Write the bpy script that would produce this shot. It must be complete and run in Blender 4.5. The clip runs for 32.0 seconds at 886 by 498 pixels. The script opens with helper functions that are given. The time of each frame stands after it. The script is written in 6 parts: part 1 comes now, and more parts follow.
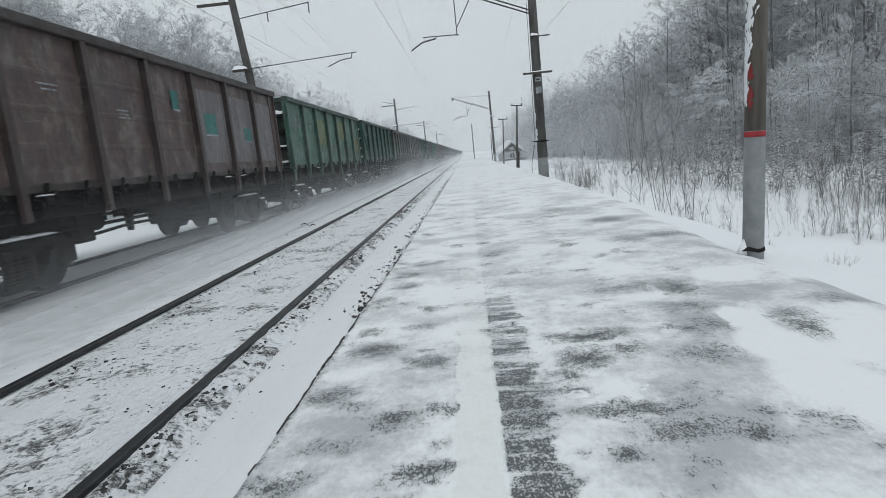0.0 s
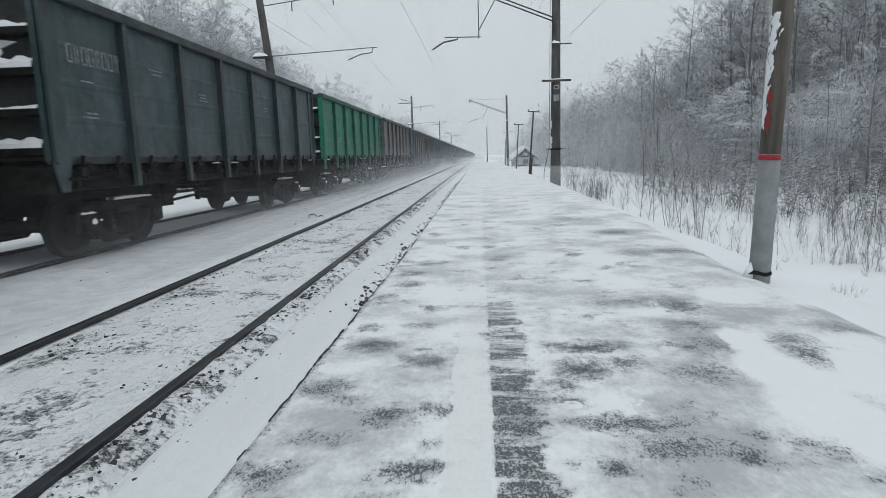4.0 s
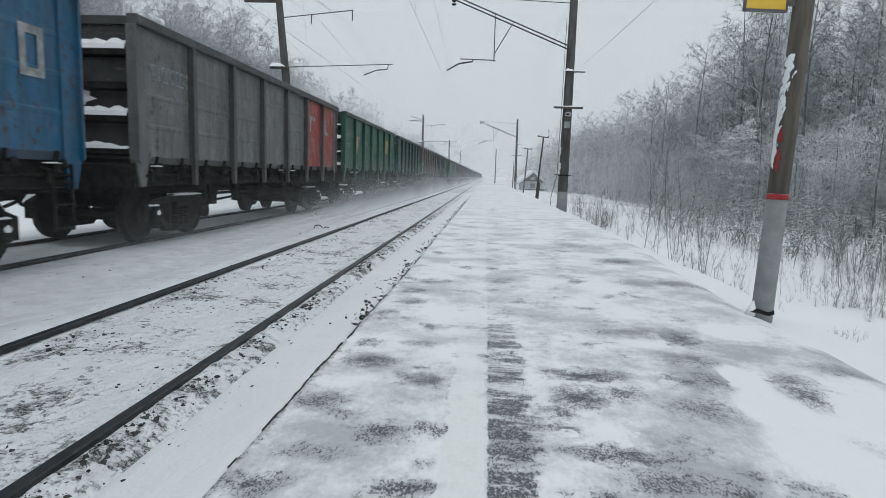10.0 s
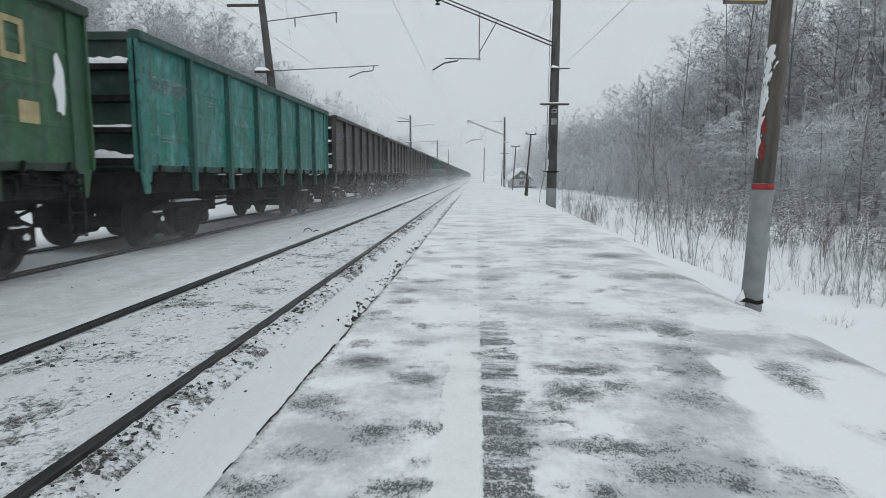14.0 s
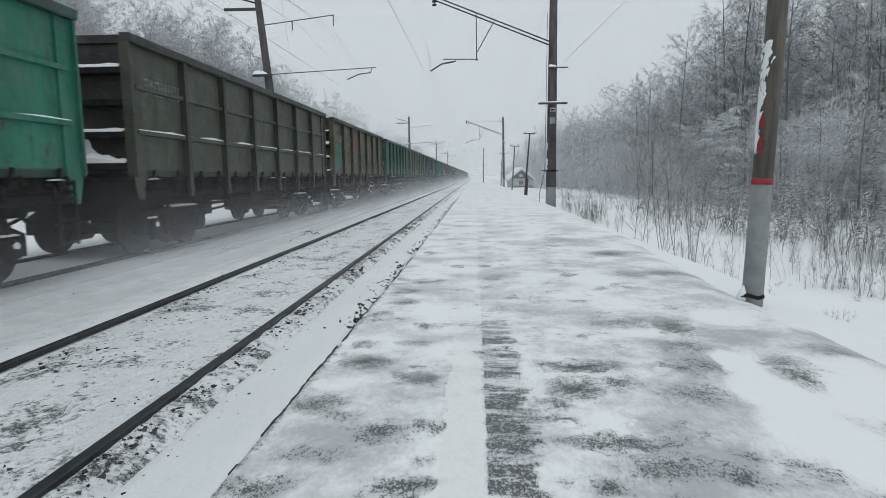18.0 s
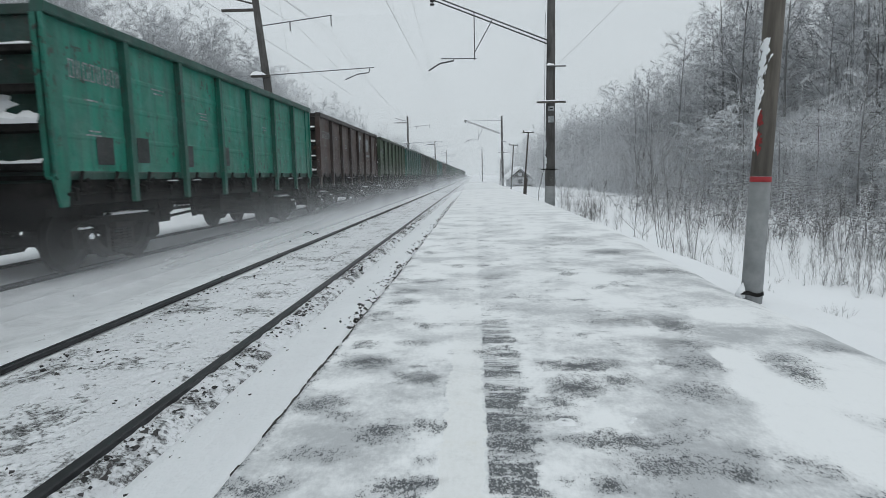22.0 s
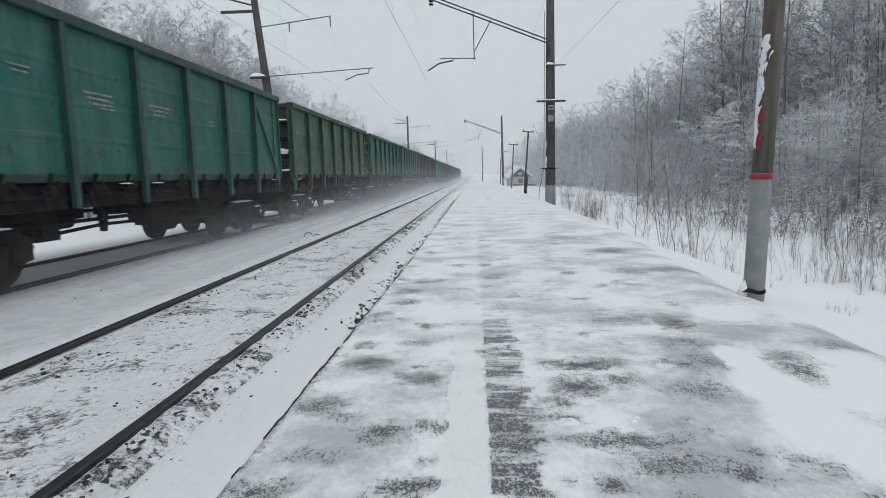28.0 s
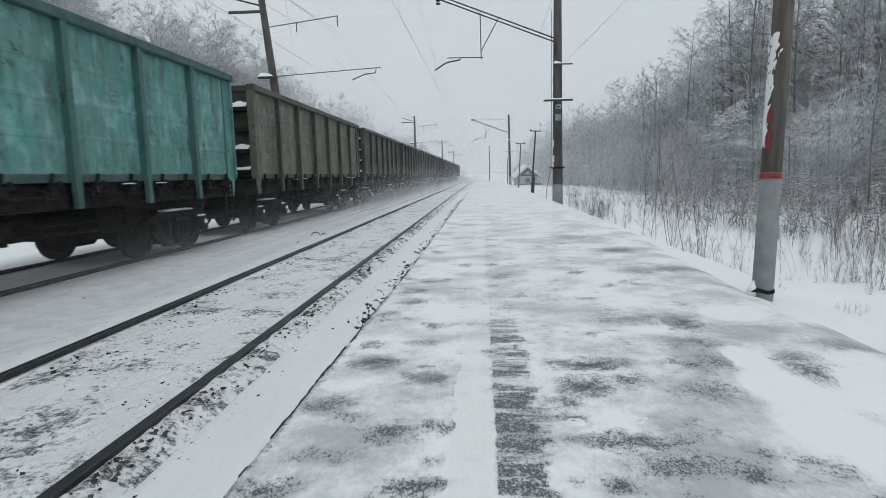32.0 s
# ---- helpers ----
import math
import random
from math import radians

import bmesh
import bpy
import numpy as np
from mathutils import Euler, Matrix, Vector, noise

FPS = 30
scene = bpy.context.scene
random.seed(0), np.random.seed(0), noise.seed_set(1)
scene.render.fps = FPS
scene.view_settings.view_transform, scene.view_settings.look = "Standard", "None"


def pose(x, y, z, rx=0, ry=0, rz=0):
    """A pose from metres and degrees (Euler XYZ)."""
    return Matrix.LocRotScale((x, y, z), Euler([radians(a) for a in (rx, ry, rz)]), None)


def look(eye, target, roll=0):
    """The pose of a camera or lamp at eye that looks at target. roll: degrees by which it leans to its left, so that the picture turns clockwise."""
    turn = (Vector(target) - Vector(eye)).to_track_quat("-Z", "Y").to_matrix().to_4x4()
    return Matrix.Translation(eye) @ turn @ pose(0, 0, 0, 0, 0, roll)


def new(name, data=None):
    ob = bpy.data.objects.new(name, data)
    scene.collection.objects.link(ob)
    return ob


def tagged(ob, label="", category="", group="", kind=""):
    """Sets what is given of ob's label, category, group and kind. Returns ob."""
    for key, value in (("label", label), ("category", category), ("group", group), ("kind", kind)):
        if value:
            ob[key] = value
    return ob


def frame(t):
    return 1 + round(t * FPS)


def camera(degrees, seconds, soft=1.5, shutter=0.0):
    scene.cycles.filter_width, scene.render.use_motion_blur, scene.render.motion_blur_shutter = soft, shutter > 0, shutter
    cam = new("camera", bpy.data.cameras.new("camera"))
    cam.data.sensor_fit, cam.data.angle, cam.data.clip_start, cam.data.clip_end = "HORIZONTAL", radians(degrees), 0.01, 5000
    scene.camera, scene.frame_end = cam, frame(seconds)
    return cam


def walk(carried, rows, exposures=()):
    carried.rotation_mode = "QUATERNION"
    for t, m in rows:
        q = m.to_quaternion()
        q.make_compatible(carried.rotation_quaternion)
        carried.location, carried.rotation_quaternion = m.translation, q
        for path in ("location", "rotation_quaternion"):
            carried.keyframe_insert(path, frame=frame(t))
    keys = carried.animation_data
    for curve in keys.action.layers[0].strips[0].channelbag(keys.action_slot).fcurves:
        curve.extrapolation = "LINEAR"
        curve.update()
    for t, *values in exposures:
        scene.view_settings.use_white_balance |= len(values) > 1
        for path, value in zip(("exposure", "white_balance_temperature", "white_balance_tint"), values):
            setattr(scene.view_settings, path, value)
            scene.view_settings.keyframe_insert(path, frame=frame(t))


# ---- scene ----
cam = camera(73.7, 32.0, soft=0.62, shutter=0.08)
PATH = [
    (0, (0.0821, -0.0426, 1.1651), (-0.0256, 1.9298, 0.8523), -5.77),
    (0.5, (0.0838, -0.0478, 1.1611), (-0.0235, 1.9250, 0.8505), -5.81),
    (1, (0.0830, -0.0546, 1.1615), (-0.0248, 1.9181, 0.8503), -5.78),
    (1.5, (0.0835, -0.0450, 1.1639), (-0.0244, 1.9276, 0.8518), -5.79),
    (2, (0.0875, -0.0523, 1.1613), (-0.0208, 1.9204, 0.8503), -5.90),
    (2.5, (0.0870, -0.0525, 1.1599), (-0.0202, 1.9205, 0.8500), -5.86),
    (4.5, (0.0903, -0.0407, 1.1661), (-0.0289, 1.9318, 0.8577), 0.91),
    (5, (0.0838, -0.0480, 1.1638), (-0.0180, 1.9336, 0.9128), 2.80),
    (5.5, (0.0853, -0.0474, 1.1666), (-0.0175, 1.9341, 0.9156), 1.89),
    (6, (0.0876, -0.0472, 1.1631), (-0.0189, 1.9339, 0.9100), 1.88),
    (6.5, (0.0895, -0.0520, 1.1647), (-0.0168, 1.9295, 0.9148), 1.77),
    (7, (0.0859, -0.0565, 1.1644), (-0.0255, 1.9250, 0.9167), 1.72),
    (7.5, (0.0870, -0.0503, 1.1623), (-0.0221, 1.9315, 0.9163), 1.65),
    (8, (0.0869, -0.0450, 1.1655), (-0.0260, 1.9360, 0.9143), 1.69),
    (8.5, (0.0923, -0.0483, 1.1641), (-0.0261, 1.9323, 0.9132), 1.85),
    (9, (0.0926, -0.0476, 1.1655), (-0.0386, 1.9321, 0.9131), 1.79),
    (9.5, (0.0872, -0.0537, 1.1654), (-0.0273, 1.9267, 0.9106), 2.16),
    (10, (0.0786, -0.0483, 1.1674), (-0.0604, 1.9315, 0.9198), 1.86),
    (10.5, (0.0848, -0.0465, 1.1673), (-0.0099, 1.9362, 0.9222), 2.74),
    (11, (0.0868, -0.0513, 1.1652), (-0.0203, 1.9302, 0.9156), 2.18),
    (11.5, (0.0878, -0.0503, 1.1620), (-0.0228, 1.9311, 0.9129), 1.72),
    (12, (0.0880, -0.0390, 1.1659), (-0.0225, 1.9422, 0.9155), 1.20),
    (12.5, (0.0873, -0.0470, 1.1621), (-0.0237, 1.9343, 0.9131), 0.86),
    (13, (0.0889, -0.0455, 1.1621), (-0.0218, 1.9358, 0.9128), 0.59),
    (13.5, (0.0889, -0.0469, 1.1640), (-0.0215, 1.9344, 0.9145), 0.38),
    (14, (0.0867, -0.0536, 1.1611), (-0.0224, 1.9280, 0.9137), 0.24),
    (14.5, (0.0870, -0.0541, 1.1603), (-0.0244, 1.9273, 0.9120), 0.12),
    (16.5, (0.0893, -0.0451, 1.1588), (-0.0235, 1.9362, 0.9101), -0.42),
    (17, (0.0847, -0.0345, 1.1649), (-0.0243, 1.9467, 0.9136), -0.43),
    (17.5, (0.0876, -0.0441, 1.1572), (-0.0240, 1.9373, 0.9093), -0.61),
    (18, (0.0862, -0.0648, 1.1556), (-0.0248, 1.9170, 0.9109), -0.67),
    (18.5, (0.0893, -0.0558, 1.1620), (-0.0221, 1.9255, 0.9131), -0.73),
    (19, (0.0890, -0.0517, 1.1621), (-0.0222, 1.9297, 0.9141), -0.79),
    (19.5, (0.0824, -0.0442, 1.1606), (-0.0273, 1.9373, 0.9121), -0.78),
    (20, (0.0844, -0.0508, 1.1598), (-0.0242, 1.9307, 0.9117), -0.85),
    (20.5, (0.0835, -0.0513, 1.1647), (-0.0245, 1.9301, 0.9146), -0.91),
    (21, (0.0829, -0.0531, 1.1592), (-0.0274, 1.9284, 0.9110), -0.91),
    (21.5, (0.0848, -0.0586, 1.1569), (-0.0246, 1.9230, 0.9099), -1.00),
    (22, (0.0866, -0.0719, 1.1588), (-0.0227, 1.9098, 0.9123), -1.08),
    (22.5, (0.0806, -0.0419, 1.1658), (-0.0279, 1.9391, 0.9136), -1.05),
    (23, (0.0834, -0.0499, 1.1597), (-0.0262, 1.9316, 0.9118), -1.18),
    (23.5, (0.0849, -0.0466, 1.1589), (-0.0247, 1.9349, 0.9111), -1.23),
    (24, (0.0889, -0.0467, 1.1570), (-0.0223, 1.9348, 0.9094), -1.31),
    (24.5, (0.0870, -0.0515, 1.1595), (-0.0235, 1.9300, 0.9115), -1.32),
    (25, (0.0830, -0.0462, 1.1615), (-0.0270, 1.9352, 0.9128), -1.30),
    (25.5, (0.0843, -0.0595, 1.1588), (-0.0267, 1.9221, 0.9116), -1.37),
    (27.5, (0.0852, -0.0473, 1.1612), (-0.0255, 1.9339, 0.9117), -1.43),
    (28, (0.0871, -0.0595, 1.1557), (-0.0251, 1.9221, 0.9092), -1.52),
    (28.5, (0.0844, -0.0473, 1.1623), (-0.0265, 1.9339, 0.9125), -1.49),
    (29, (0.0836, -0.0495, 1.1638), (-0.0273, 1.9317, 0.9133), -1.53),
    (29.5, (0.0851, -0.0530, 1.1619), (-0.0259, 1.9283, 0.9131), -1.56),
    (30, (0.0839, -0.0439, 1.1607), (-0.0274, 1.9374, 0.9120), -1.56),
    (30.5, (0.0828, -0.0528, 1.1637), (-0.0282, 1.9284, 0.9138), -1.53),
    (31, (0.0861, -0.0593, 1.1563), (-0.0267, 1.9223, 0.9100), -1.65),
    (31.5, (0.0857, -0.0484, 1.1622), (-0.0332, 1.9325, 0.9135), -1.63),
    (32, (0.0895, -0.0562, 1.1574), (-0.0465, 1.9237, 0.9095), -1.61),
]
walk(cam, [(t, look(e, g, r)) for t, e, g, r in PATH])

# ---- world, light ----
world = bpy.data.worlds.new("overcast_sky")
scene.world = world
world.use_nodes = True
wn, wl = world.node_tree.nodes, world.node_tree.links
wn.clear()
w_sky = wn.new("ShaderNodeTexSky")
w_sky.sky_type = "NISHITA"
w_sky.sun_disc = False
w_sky.sun_elevation, w_sky.sun_rotation = radians(38), radians(150)
w_sky.dust_density = 4.0
w_hsv = wn.new("ShaderNodeHueSaturation")
w_hsv.inputs["Saturation"].default_value = 0.1
w_mix = wn.new("ShaderNodeMix")
w_mix.data_type = "RGBA"
w_mix.inputs[0].default_value = 0.94
w_mix.inputs[7].default_value = (5.97, 6.55, 6.92, 1)
w_bg = wn.new("ShaderNodeBackground")
w_bg.inputs["Strength"].default_value = 0.1025
w_out = wn.new("ShaderNodeOutputWorld")
wl.new(w_sky.outputs[0], w_hsv.inputs["Color"])
wl.new(w_hsv.outputs[0], w_mix.inputs[6])
wl.new(w_mix.outputs[2], w_bg.inputs[0])
wl.new(w_bg.outputs[0], w_out.inputs[0])

sun = new("sun", bpy.data.lights.new("sun", "SUN"))
sun.data.energy, sun.data.angle, sun.data.color = 0.55, radians(40), (0.97, 1.0, 0.99)
sun.matrix_world = look((0, 0, 0), (-0.12, 0.45, -0.9))


# ---- node helpers ----
class Mat:
    def __init__(self, name, rough=0.8, metal=0.0):
        self.m = bpy.data.materials.new(name)
        self.m.use_nodes = True
        self.t = self.m.node_tree
        self.b = self.t.nodes["Principled BSDF"]
        self.b.inputs["Roughness"].default_value = rough
        self.b.inputs["Metallic"].default_value = metal
        self._co = None

    def n(self, kind, **inputs):
        nd = self.t.nodes.new(kind)
        for k, v in inputs.items():
            self.put(nd.inputs[int(k[1:])] if k[0] == "i" and k[1:].isdigit() else nd.inputs[k], v)
        return nd

    def put(self, sock, v):
        if isinstance(v, bpy.types.NodeSocket):
            self.t.links.new(v, sock)
        elif isinstance(v, tuple) and len(v) == 3 and sock.type == "RGBA":
            sock.default_value = (*v, 1)
        else:
            sock.default_value = v

    def co(self, scale=(1, 1, 1), shift=False):
        src = self.n("ShaderNodeTexCoord").outputs["Object"]
        if shift:
            rnd = self.n("ShaderNodeObjectInfo").outputs["Random"]
            comb = self.n("ShaderNodeCombineXYZ", X=self.math("MULTIPLY", rnd, 37.0), Y=self.math("MULTIPLY", rnd, 91.0), Z=0.0)
            add = self.n("ShaderNodeVectorMath", i0=src, i1=comb.outputs[0])
            src = add.outputs[0]
        mp = self.n("ShaderNodeMapping", Vector=src, Scale=scale)
        return mp.outputs[0]

    def math(self, op, a, b=0.0, c=None):
        nd = self.t.nodes.new("ShaderNodeMath")
        nd.operation = op
        self.put(nd.inputs[0], a)
        self.put(nd.inputs[1], b)
        if c is not None:
            self.put(nd.inputs[2], c)
        return nd.outputs[0]

    def noise(self, co, scale, detail=4.0, rough=0.55):
        return self.n("ShaderNodeTexNoise", Vector=co, Scale=scale, Detail=detail, Roughness=rough).outputs["Fac"]

    def ramp(self, v, lo, hi, a=0.0, b=1.0):
        nd = self.t.nodes.new("ShaderNodeMapRange")
        nd.interpolation_type = "SMOOTHSTEP"
        for s, x in zip(nd.inputs, (v, lo, hi, a, b)):
            self.put(s, x)
        return nd.outputs[0]

    def mix(self, f, a, b):
        nd = self.t.nodes.new("ShaderNodeMix")
        nd.data_type = "RGBA"
        self.put(nd.inputs[0], f)
        self.put(nd.inputs[6], a)
        self.put(nd.inputs[7], b)
        return nd.outputs[2]

    def bump(self, h, strength=0.3, dist=0.02):
        self.put(self.b.inputs["Normal"], self.n("ShaderNodeBump", Height=h, Strength=strength, Distance=dist).outputs[0])

    def color(self, c):
        self.put(self.b.inputs["Base Color"], c)
        return self

    def rough(self, r):
        self.put(self.b.inputs["Roughness"], r)
        return self


SNOW = (0.87, 0.885, 0.905)


def m_snow():
    k = Mat("snow", 0.65)
    co = k.co()
    big, fine = k.noise(co, 0.5, 4), k.noise(co, 35.0, 3)
    sx = k.n("ShaderNodeSeparateXYZ", Vector=co).outputs[0]
    # uneven grey over the snow around the far track and between the tracks
    greyed = k.math("MULTIPLY", k.ramp(k.math("ABSOLUTE", k.math("ADD", sx, 6.2)), 2.2, 3.0, 1.0, 0.0), k.ramp(k.noise(co, 3.0, 6, 0.7), 0.3, 0.75, 0.15, 0.75))
    flecks = k.math("MULTIPLY", k.ramp(k.noise(k.co((1, 0.6, 1)), 9.0, 4, 0.7), 0.62, 0.70), k.ramp(k.math("ABSOLUTE", k.math("ADD", sx, 6.2)), 2.2, 2.9, 0.8, 0.0))
    c = k.mix(k.ramp(big, 0.3, 0.7), (0.84, 0.855, 0.875), SNOW)
    c = k.mix(greyed, c, (0.52, 0.535, 0.55))
    k.color(k.mix(flecks, c, (0.30, 0.30, 0.30)))
    mid = k.noise(co, 5.0, 4, 0.6)
    k.bump(k.math("ADD", k.math("MULTIPLY", big, 4.0), k.math("ADD", k.math("MULTIPLY", mid, 1.4), k.math("MULTIPLY", fine, 0.3))), 0.45, 0.035)
    return k.m


# bare patches on the platform: place, half sizes, strength
PATCHES = [(-0.6, 3.51, 0.15, 0.12, 1), (-0.73, 2.81, 0.14, 0.11, 0.8), (-0.35, 2.5, 0.12, 0.09, 0.9), (-0.15, 2.56, 0.08, 0.06, 0.8), (-0.19, 2.0, 0.12, 0.07, 1.1), (-0.6, 2.27, 0.14, 0.06, 0.6),
           (-0.77, 1.99, 0.12, 0.09, 0.9), (-0.57, 5.28, 0.11, 0.1, 0.8), (-0.34, 3.95, 0.09, 0.08, 0.7), (0.71, 3.44, 0.2, 0.1, 1), (0.63, 3.08, 0.12, 0.15, 1), (0.87, 3.16, 0.13, 0.1, 0.8)]
PATCHES += [(0.71, 2.42, 0.25, 0.07, 0.8), (0.86, 2.2, 0.18, 0.12, 0.7), (1.08, 2.16, 0.1, 0.08, 0.75), (0.56, 2.05, 0.07, 0.06, 1), (1.58, 4.41, 0.12, 0.25, 0.8), (1.48, 3.9, 0.2, 0.16, 0.6), (1.46, 3.48, 0.15, 0.15, 0.6),
            (1.94, 3.24, 0.15, 0.19, 0.8), (1.95, 3.54, 0.15, 0.12, 0.6), (1.24, 4.55, 0.28, 0.16, 0.6), (2.34, 6.95, 0.34, 0.24, 0.7), (2.05, 8.62, 0.35, 0.31, 0.7), (2.4, 3.82, 0.17, 0.13, 0.5)]
PATCHES += [(1.26, 2.98, 0.18, 0.14, 0.6), (0.5, 2.85, 0.09, 0.1, 0.7), (1.65, 10.38, 0.4, 0.45, 0.5), (1.85, 6.82, 0.27, 0.24, 0.5)]


# wind-swept white tongues and thin grey veils: place, half sizes
TONGUES = [(1.67, 3.51, 0.12, 0.3), (1.64, 3.04, 0.19, 0.3), (1.6, 2.55, 0.22, 0.3), (1.7, 2.3, 0.2, 0.35), (2.1, 3.0, 0.16, 0.4), (2.07, 4.73, 0.26, 0.27), (2.35, 2.6, 0.3, 0.6)]
VEILS = [(1.97, 3.5, 0.2, 0.24), (1.92, 3.15, 0.1, 0.22), (1.4, 3.44, 0.17, 0.42), (0.91, 2.5, 0.15, 0.24), (1.12, 2.3, 0.16, 0.2), (1.94, 4.2, 0.27, 0.3), (2.6, 4.34, 0.2, 0.19), (2.5, 3.83, 0.12, 0.18), (1.54, 4.47, 0.13, 0.21), (-0.5, 2.6, 0.33, 0.5), (-0.5, 1.8, 0.3, 0.35), (0.75, 2.0, 0.3, 0.3)]


def m_platform():
    """Worn asphalt under thin wind-blown snow, a pale painted line and a bare tarred strip along it."""
    k = Mat("snowy_asphalt", 0.7)
    co = k.co()
    sep = k.n("ShaderNodeSeparateXYZ", Vector=co)
    x, y = sep.outputs[0], sep.outputs[1]
    warp = k.n("ShaderNodeTexNoise", Vector=co, Scale=7.0, Detail=5.0, Roughness=0.65).outputs["Color"]
    warp = k.n("ShaderNodeVectorMath", i0=warp, i1=(0.5, 0.5, 0.5))
    warp.operation = "SUBTRACT"
    wsc = k.n("ShaderNodeVectorMath", i0=warp.outputs[0], i1=(0.34, 0.34, 0.0))
    wsc.operation = "MULTIPLY"
    wco = k.n("ShaderNodeVectorMath", i0=co, i1=wsc.outputs[0]).outputs[0]
    speck = k.noise(k.co((1, 0.55, 1)), 118.0, 3, 0.75)
    grit = k.noise(k.co((1.1, 0.6, 1)), 42.0, 4, 0.72)
    patch = k.noise(co, 2.1, 6, 0.6)
    # how thick the wind has left the snow: a smooth value laid on the platform's grid
    swept = k.n("ShaderNodeAttribute")
    swept.attribute_name = "swept"
    sw = k.math("ADD", swept.outputs["Fac"], k.math("MULTIPLY", k.math("SUBTRACT", patch, 0.5), k.math("MULTIPLY", k.math("ABSOLUTE", swept.outputs["Fac"]), 1.2)))
    tongue, veil = k.ramp(sw, 0.15, 0.7), k.ramp(sw, -0.15, -0.8)
    field = None
    for cx, cy, rx, ry, st in PATCHES:
        mp = k.n("ShaderNodeMapping", Vector=wco, Location=(-cx / rx * 0.8, -cy / ry * 0.8, 0.0), Scale=(0.8 / rx, 0.8 / ry, 0.0))
        ln = k.n("ShaderNodeVectorMath", i0=mp.outputs[0])
        ln.operation = "LENGTH"
        v = k.math("MULTIPLY_ADD", ln.outputs["Value"], -0.72 * st * (0.88 if cx < 0.1 else 1.0), 1.02 * st * (0.88 if cx < 0.1 else 1.0))
        field = v if field is None else k.math("MAXIMUM", field, v)
    field = k.math("MAXIMUM", field, 0.0)
    xs = k.n("ShaderNodeSeparateXYZ", Vector=wco).outputs[0]
    x2 = k.math("ADD", x, k.math("MULTIPLY", k.math("SUBTRACT", xs, x), 0.38))
    x3 = k.math("ADD", x, k.math("MULTIPLY", k.math("SUBTRACT", xs, x), 0.1))
    strip = k.math("MULTIPLY", k.ramp(x3, 0.122, 0.134), k.ramp(k.math("ADD", x, k.math("MULTIPLY", k.math("SUBTRACT", xs, x), 0.8)), 0.31, 0.385, 1.0, 0.0))
    strip = k.math("MULTIPLY", strip, k.ramp(y, 3.4, 6.0, 0.60, 0.06))
    strip = k.math("MULTIPLY", strip, k.ramp(k.noise(k.co((0.45, 1.9, 1)), 4.5, 5, 0.62), 0.38, 0.56, 0.18, 1.25))
    pale = k.math("MULTIPLY", k.ramp(k.math("ABSOLUTE", k.math("SUBTRACT", x2, 0.022)), 0.088, 0.100, 1.0, 0.0), k.ramp(y, 2.7, 4.4, 1.0, 0.22))
    edge = k.ramp(k.math("ADD", x2, k.math("MULTIPLY", y, -0.01)), -0.905, -0.862, 0.5, 0.0)
    edge = k.math("MULTIPLY", edge, k.ramp(y, 5.0, 11.0, 1.0, 0.0))
    wild = k.math("MULTIPLY", k.ramp(patch, 0.50, 0.72), k.ramp(y, 3.0, 14.0, 0.75, 0.42))
    wild = k.math("MULTIPLY", wild, k.ramp(x, 1.3, 2.4, 1.0, 0.3))
    bare = k.math("MAXIMUM", k.math("MAXIMUM", k.math("MAXIMUM", field, strip), edge), wild)
    bare = k.math("SUBTRACT", bare, k.math("MULTIPLY", pale, 0.45))
    bare = k.math("MULTIPLY", bare, k.math("SUBTRACT", 1.0, k.math("MULTIPLY", tongue, 0.9)))
    # snow lodges in the grain of the surface
    flake = k.noise(k.co((1.1, 0.75, 1)), 12.0, 7, 0.75)
    lodged = k.math("ADD", k.math("MULTIPLY", k.math("SUBTRACT", flake, 0.5), 0.9), k.math("ADD", k.math("MULTIPLY", k.math("SUBTRACT", speck, 0.5), 2.9), k.math("MULTIPLY", k.math("SUBTRACT", grit, 0.5), 1.6)))
    cover = k.math("MULTIPLY", k.ramp(k.math("ADD", bare, k.math("MULTIPLY", lodged, k.ramp(bare, 0.0, 0.3, 0.35, 1.0))), 0.38, 0.82), 0.92)
    asphalt = k.mix(k.ramp(grit, 0.3, 0.7), (0.021, 0.024, 0.027), (0.122, 0.132, 0.142))
    film = k.math("ADD", k.math("MULTIPLY", bare, 0.75), k.math("MULTIPLY", k.ramp(k.noise(co, 1.15, 6, 0.65), 0.36, 0.64), k.math("SUBTRACT", 0.62, k.math("MULTIPLY", tongue, 0.55))))
    film = k.math("MULTIPLY", k.math("ADD", film, k.math("MULTIPLY", veil, 0.32)), k.math("SUBTRACT", 1.0, k.math("MULTIPLY", tongue, 0.7)))
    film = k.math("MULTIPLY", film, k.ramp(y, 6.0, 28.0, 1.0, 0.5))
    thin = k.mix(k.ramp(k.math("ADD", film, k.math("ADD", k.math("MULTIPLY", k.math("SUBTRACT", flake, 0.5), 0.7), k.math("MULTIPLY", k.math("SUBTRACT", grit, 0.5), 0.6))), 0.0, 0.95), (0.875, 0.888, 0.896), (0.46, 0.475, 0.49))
    paint = k.mix(k.math("MULTIPLY", pale, k.ramp(grit, 0.35, 0.7, 0.35, 0.65)), thin, k.mix(k.ramp(k.noise(co, 3.3, 5, 0.7), 0.55, 0.72, 0.0, 0.6), (0.76, 0.765, 0.75), (0.66, 0.63, 0.53)))
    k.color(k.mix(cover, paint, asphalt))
    k.rough(k.ramp(cover, 0, 1, 0.6, 0.85))
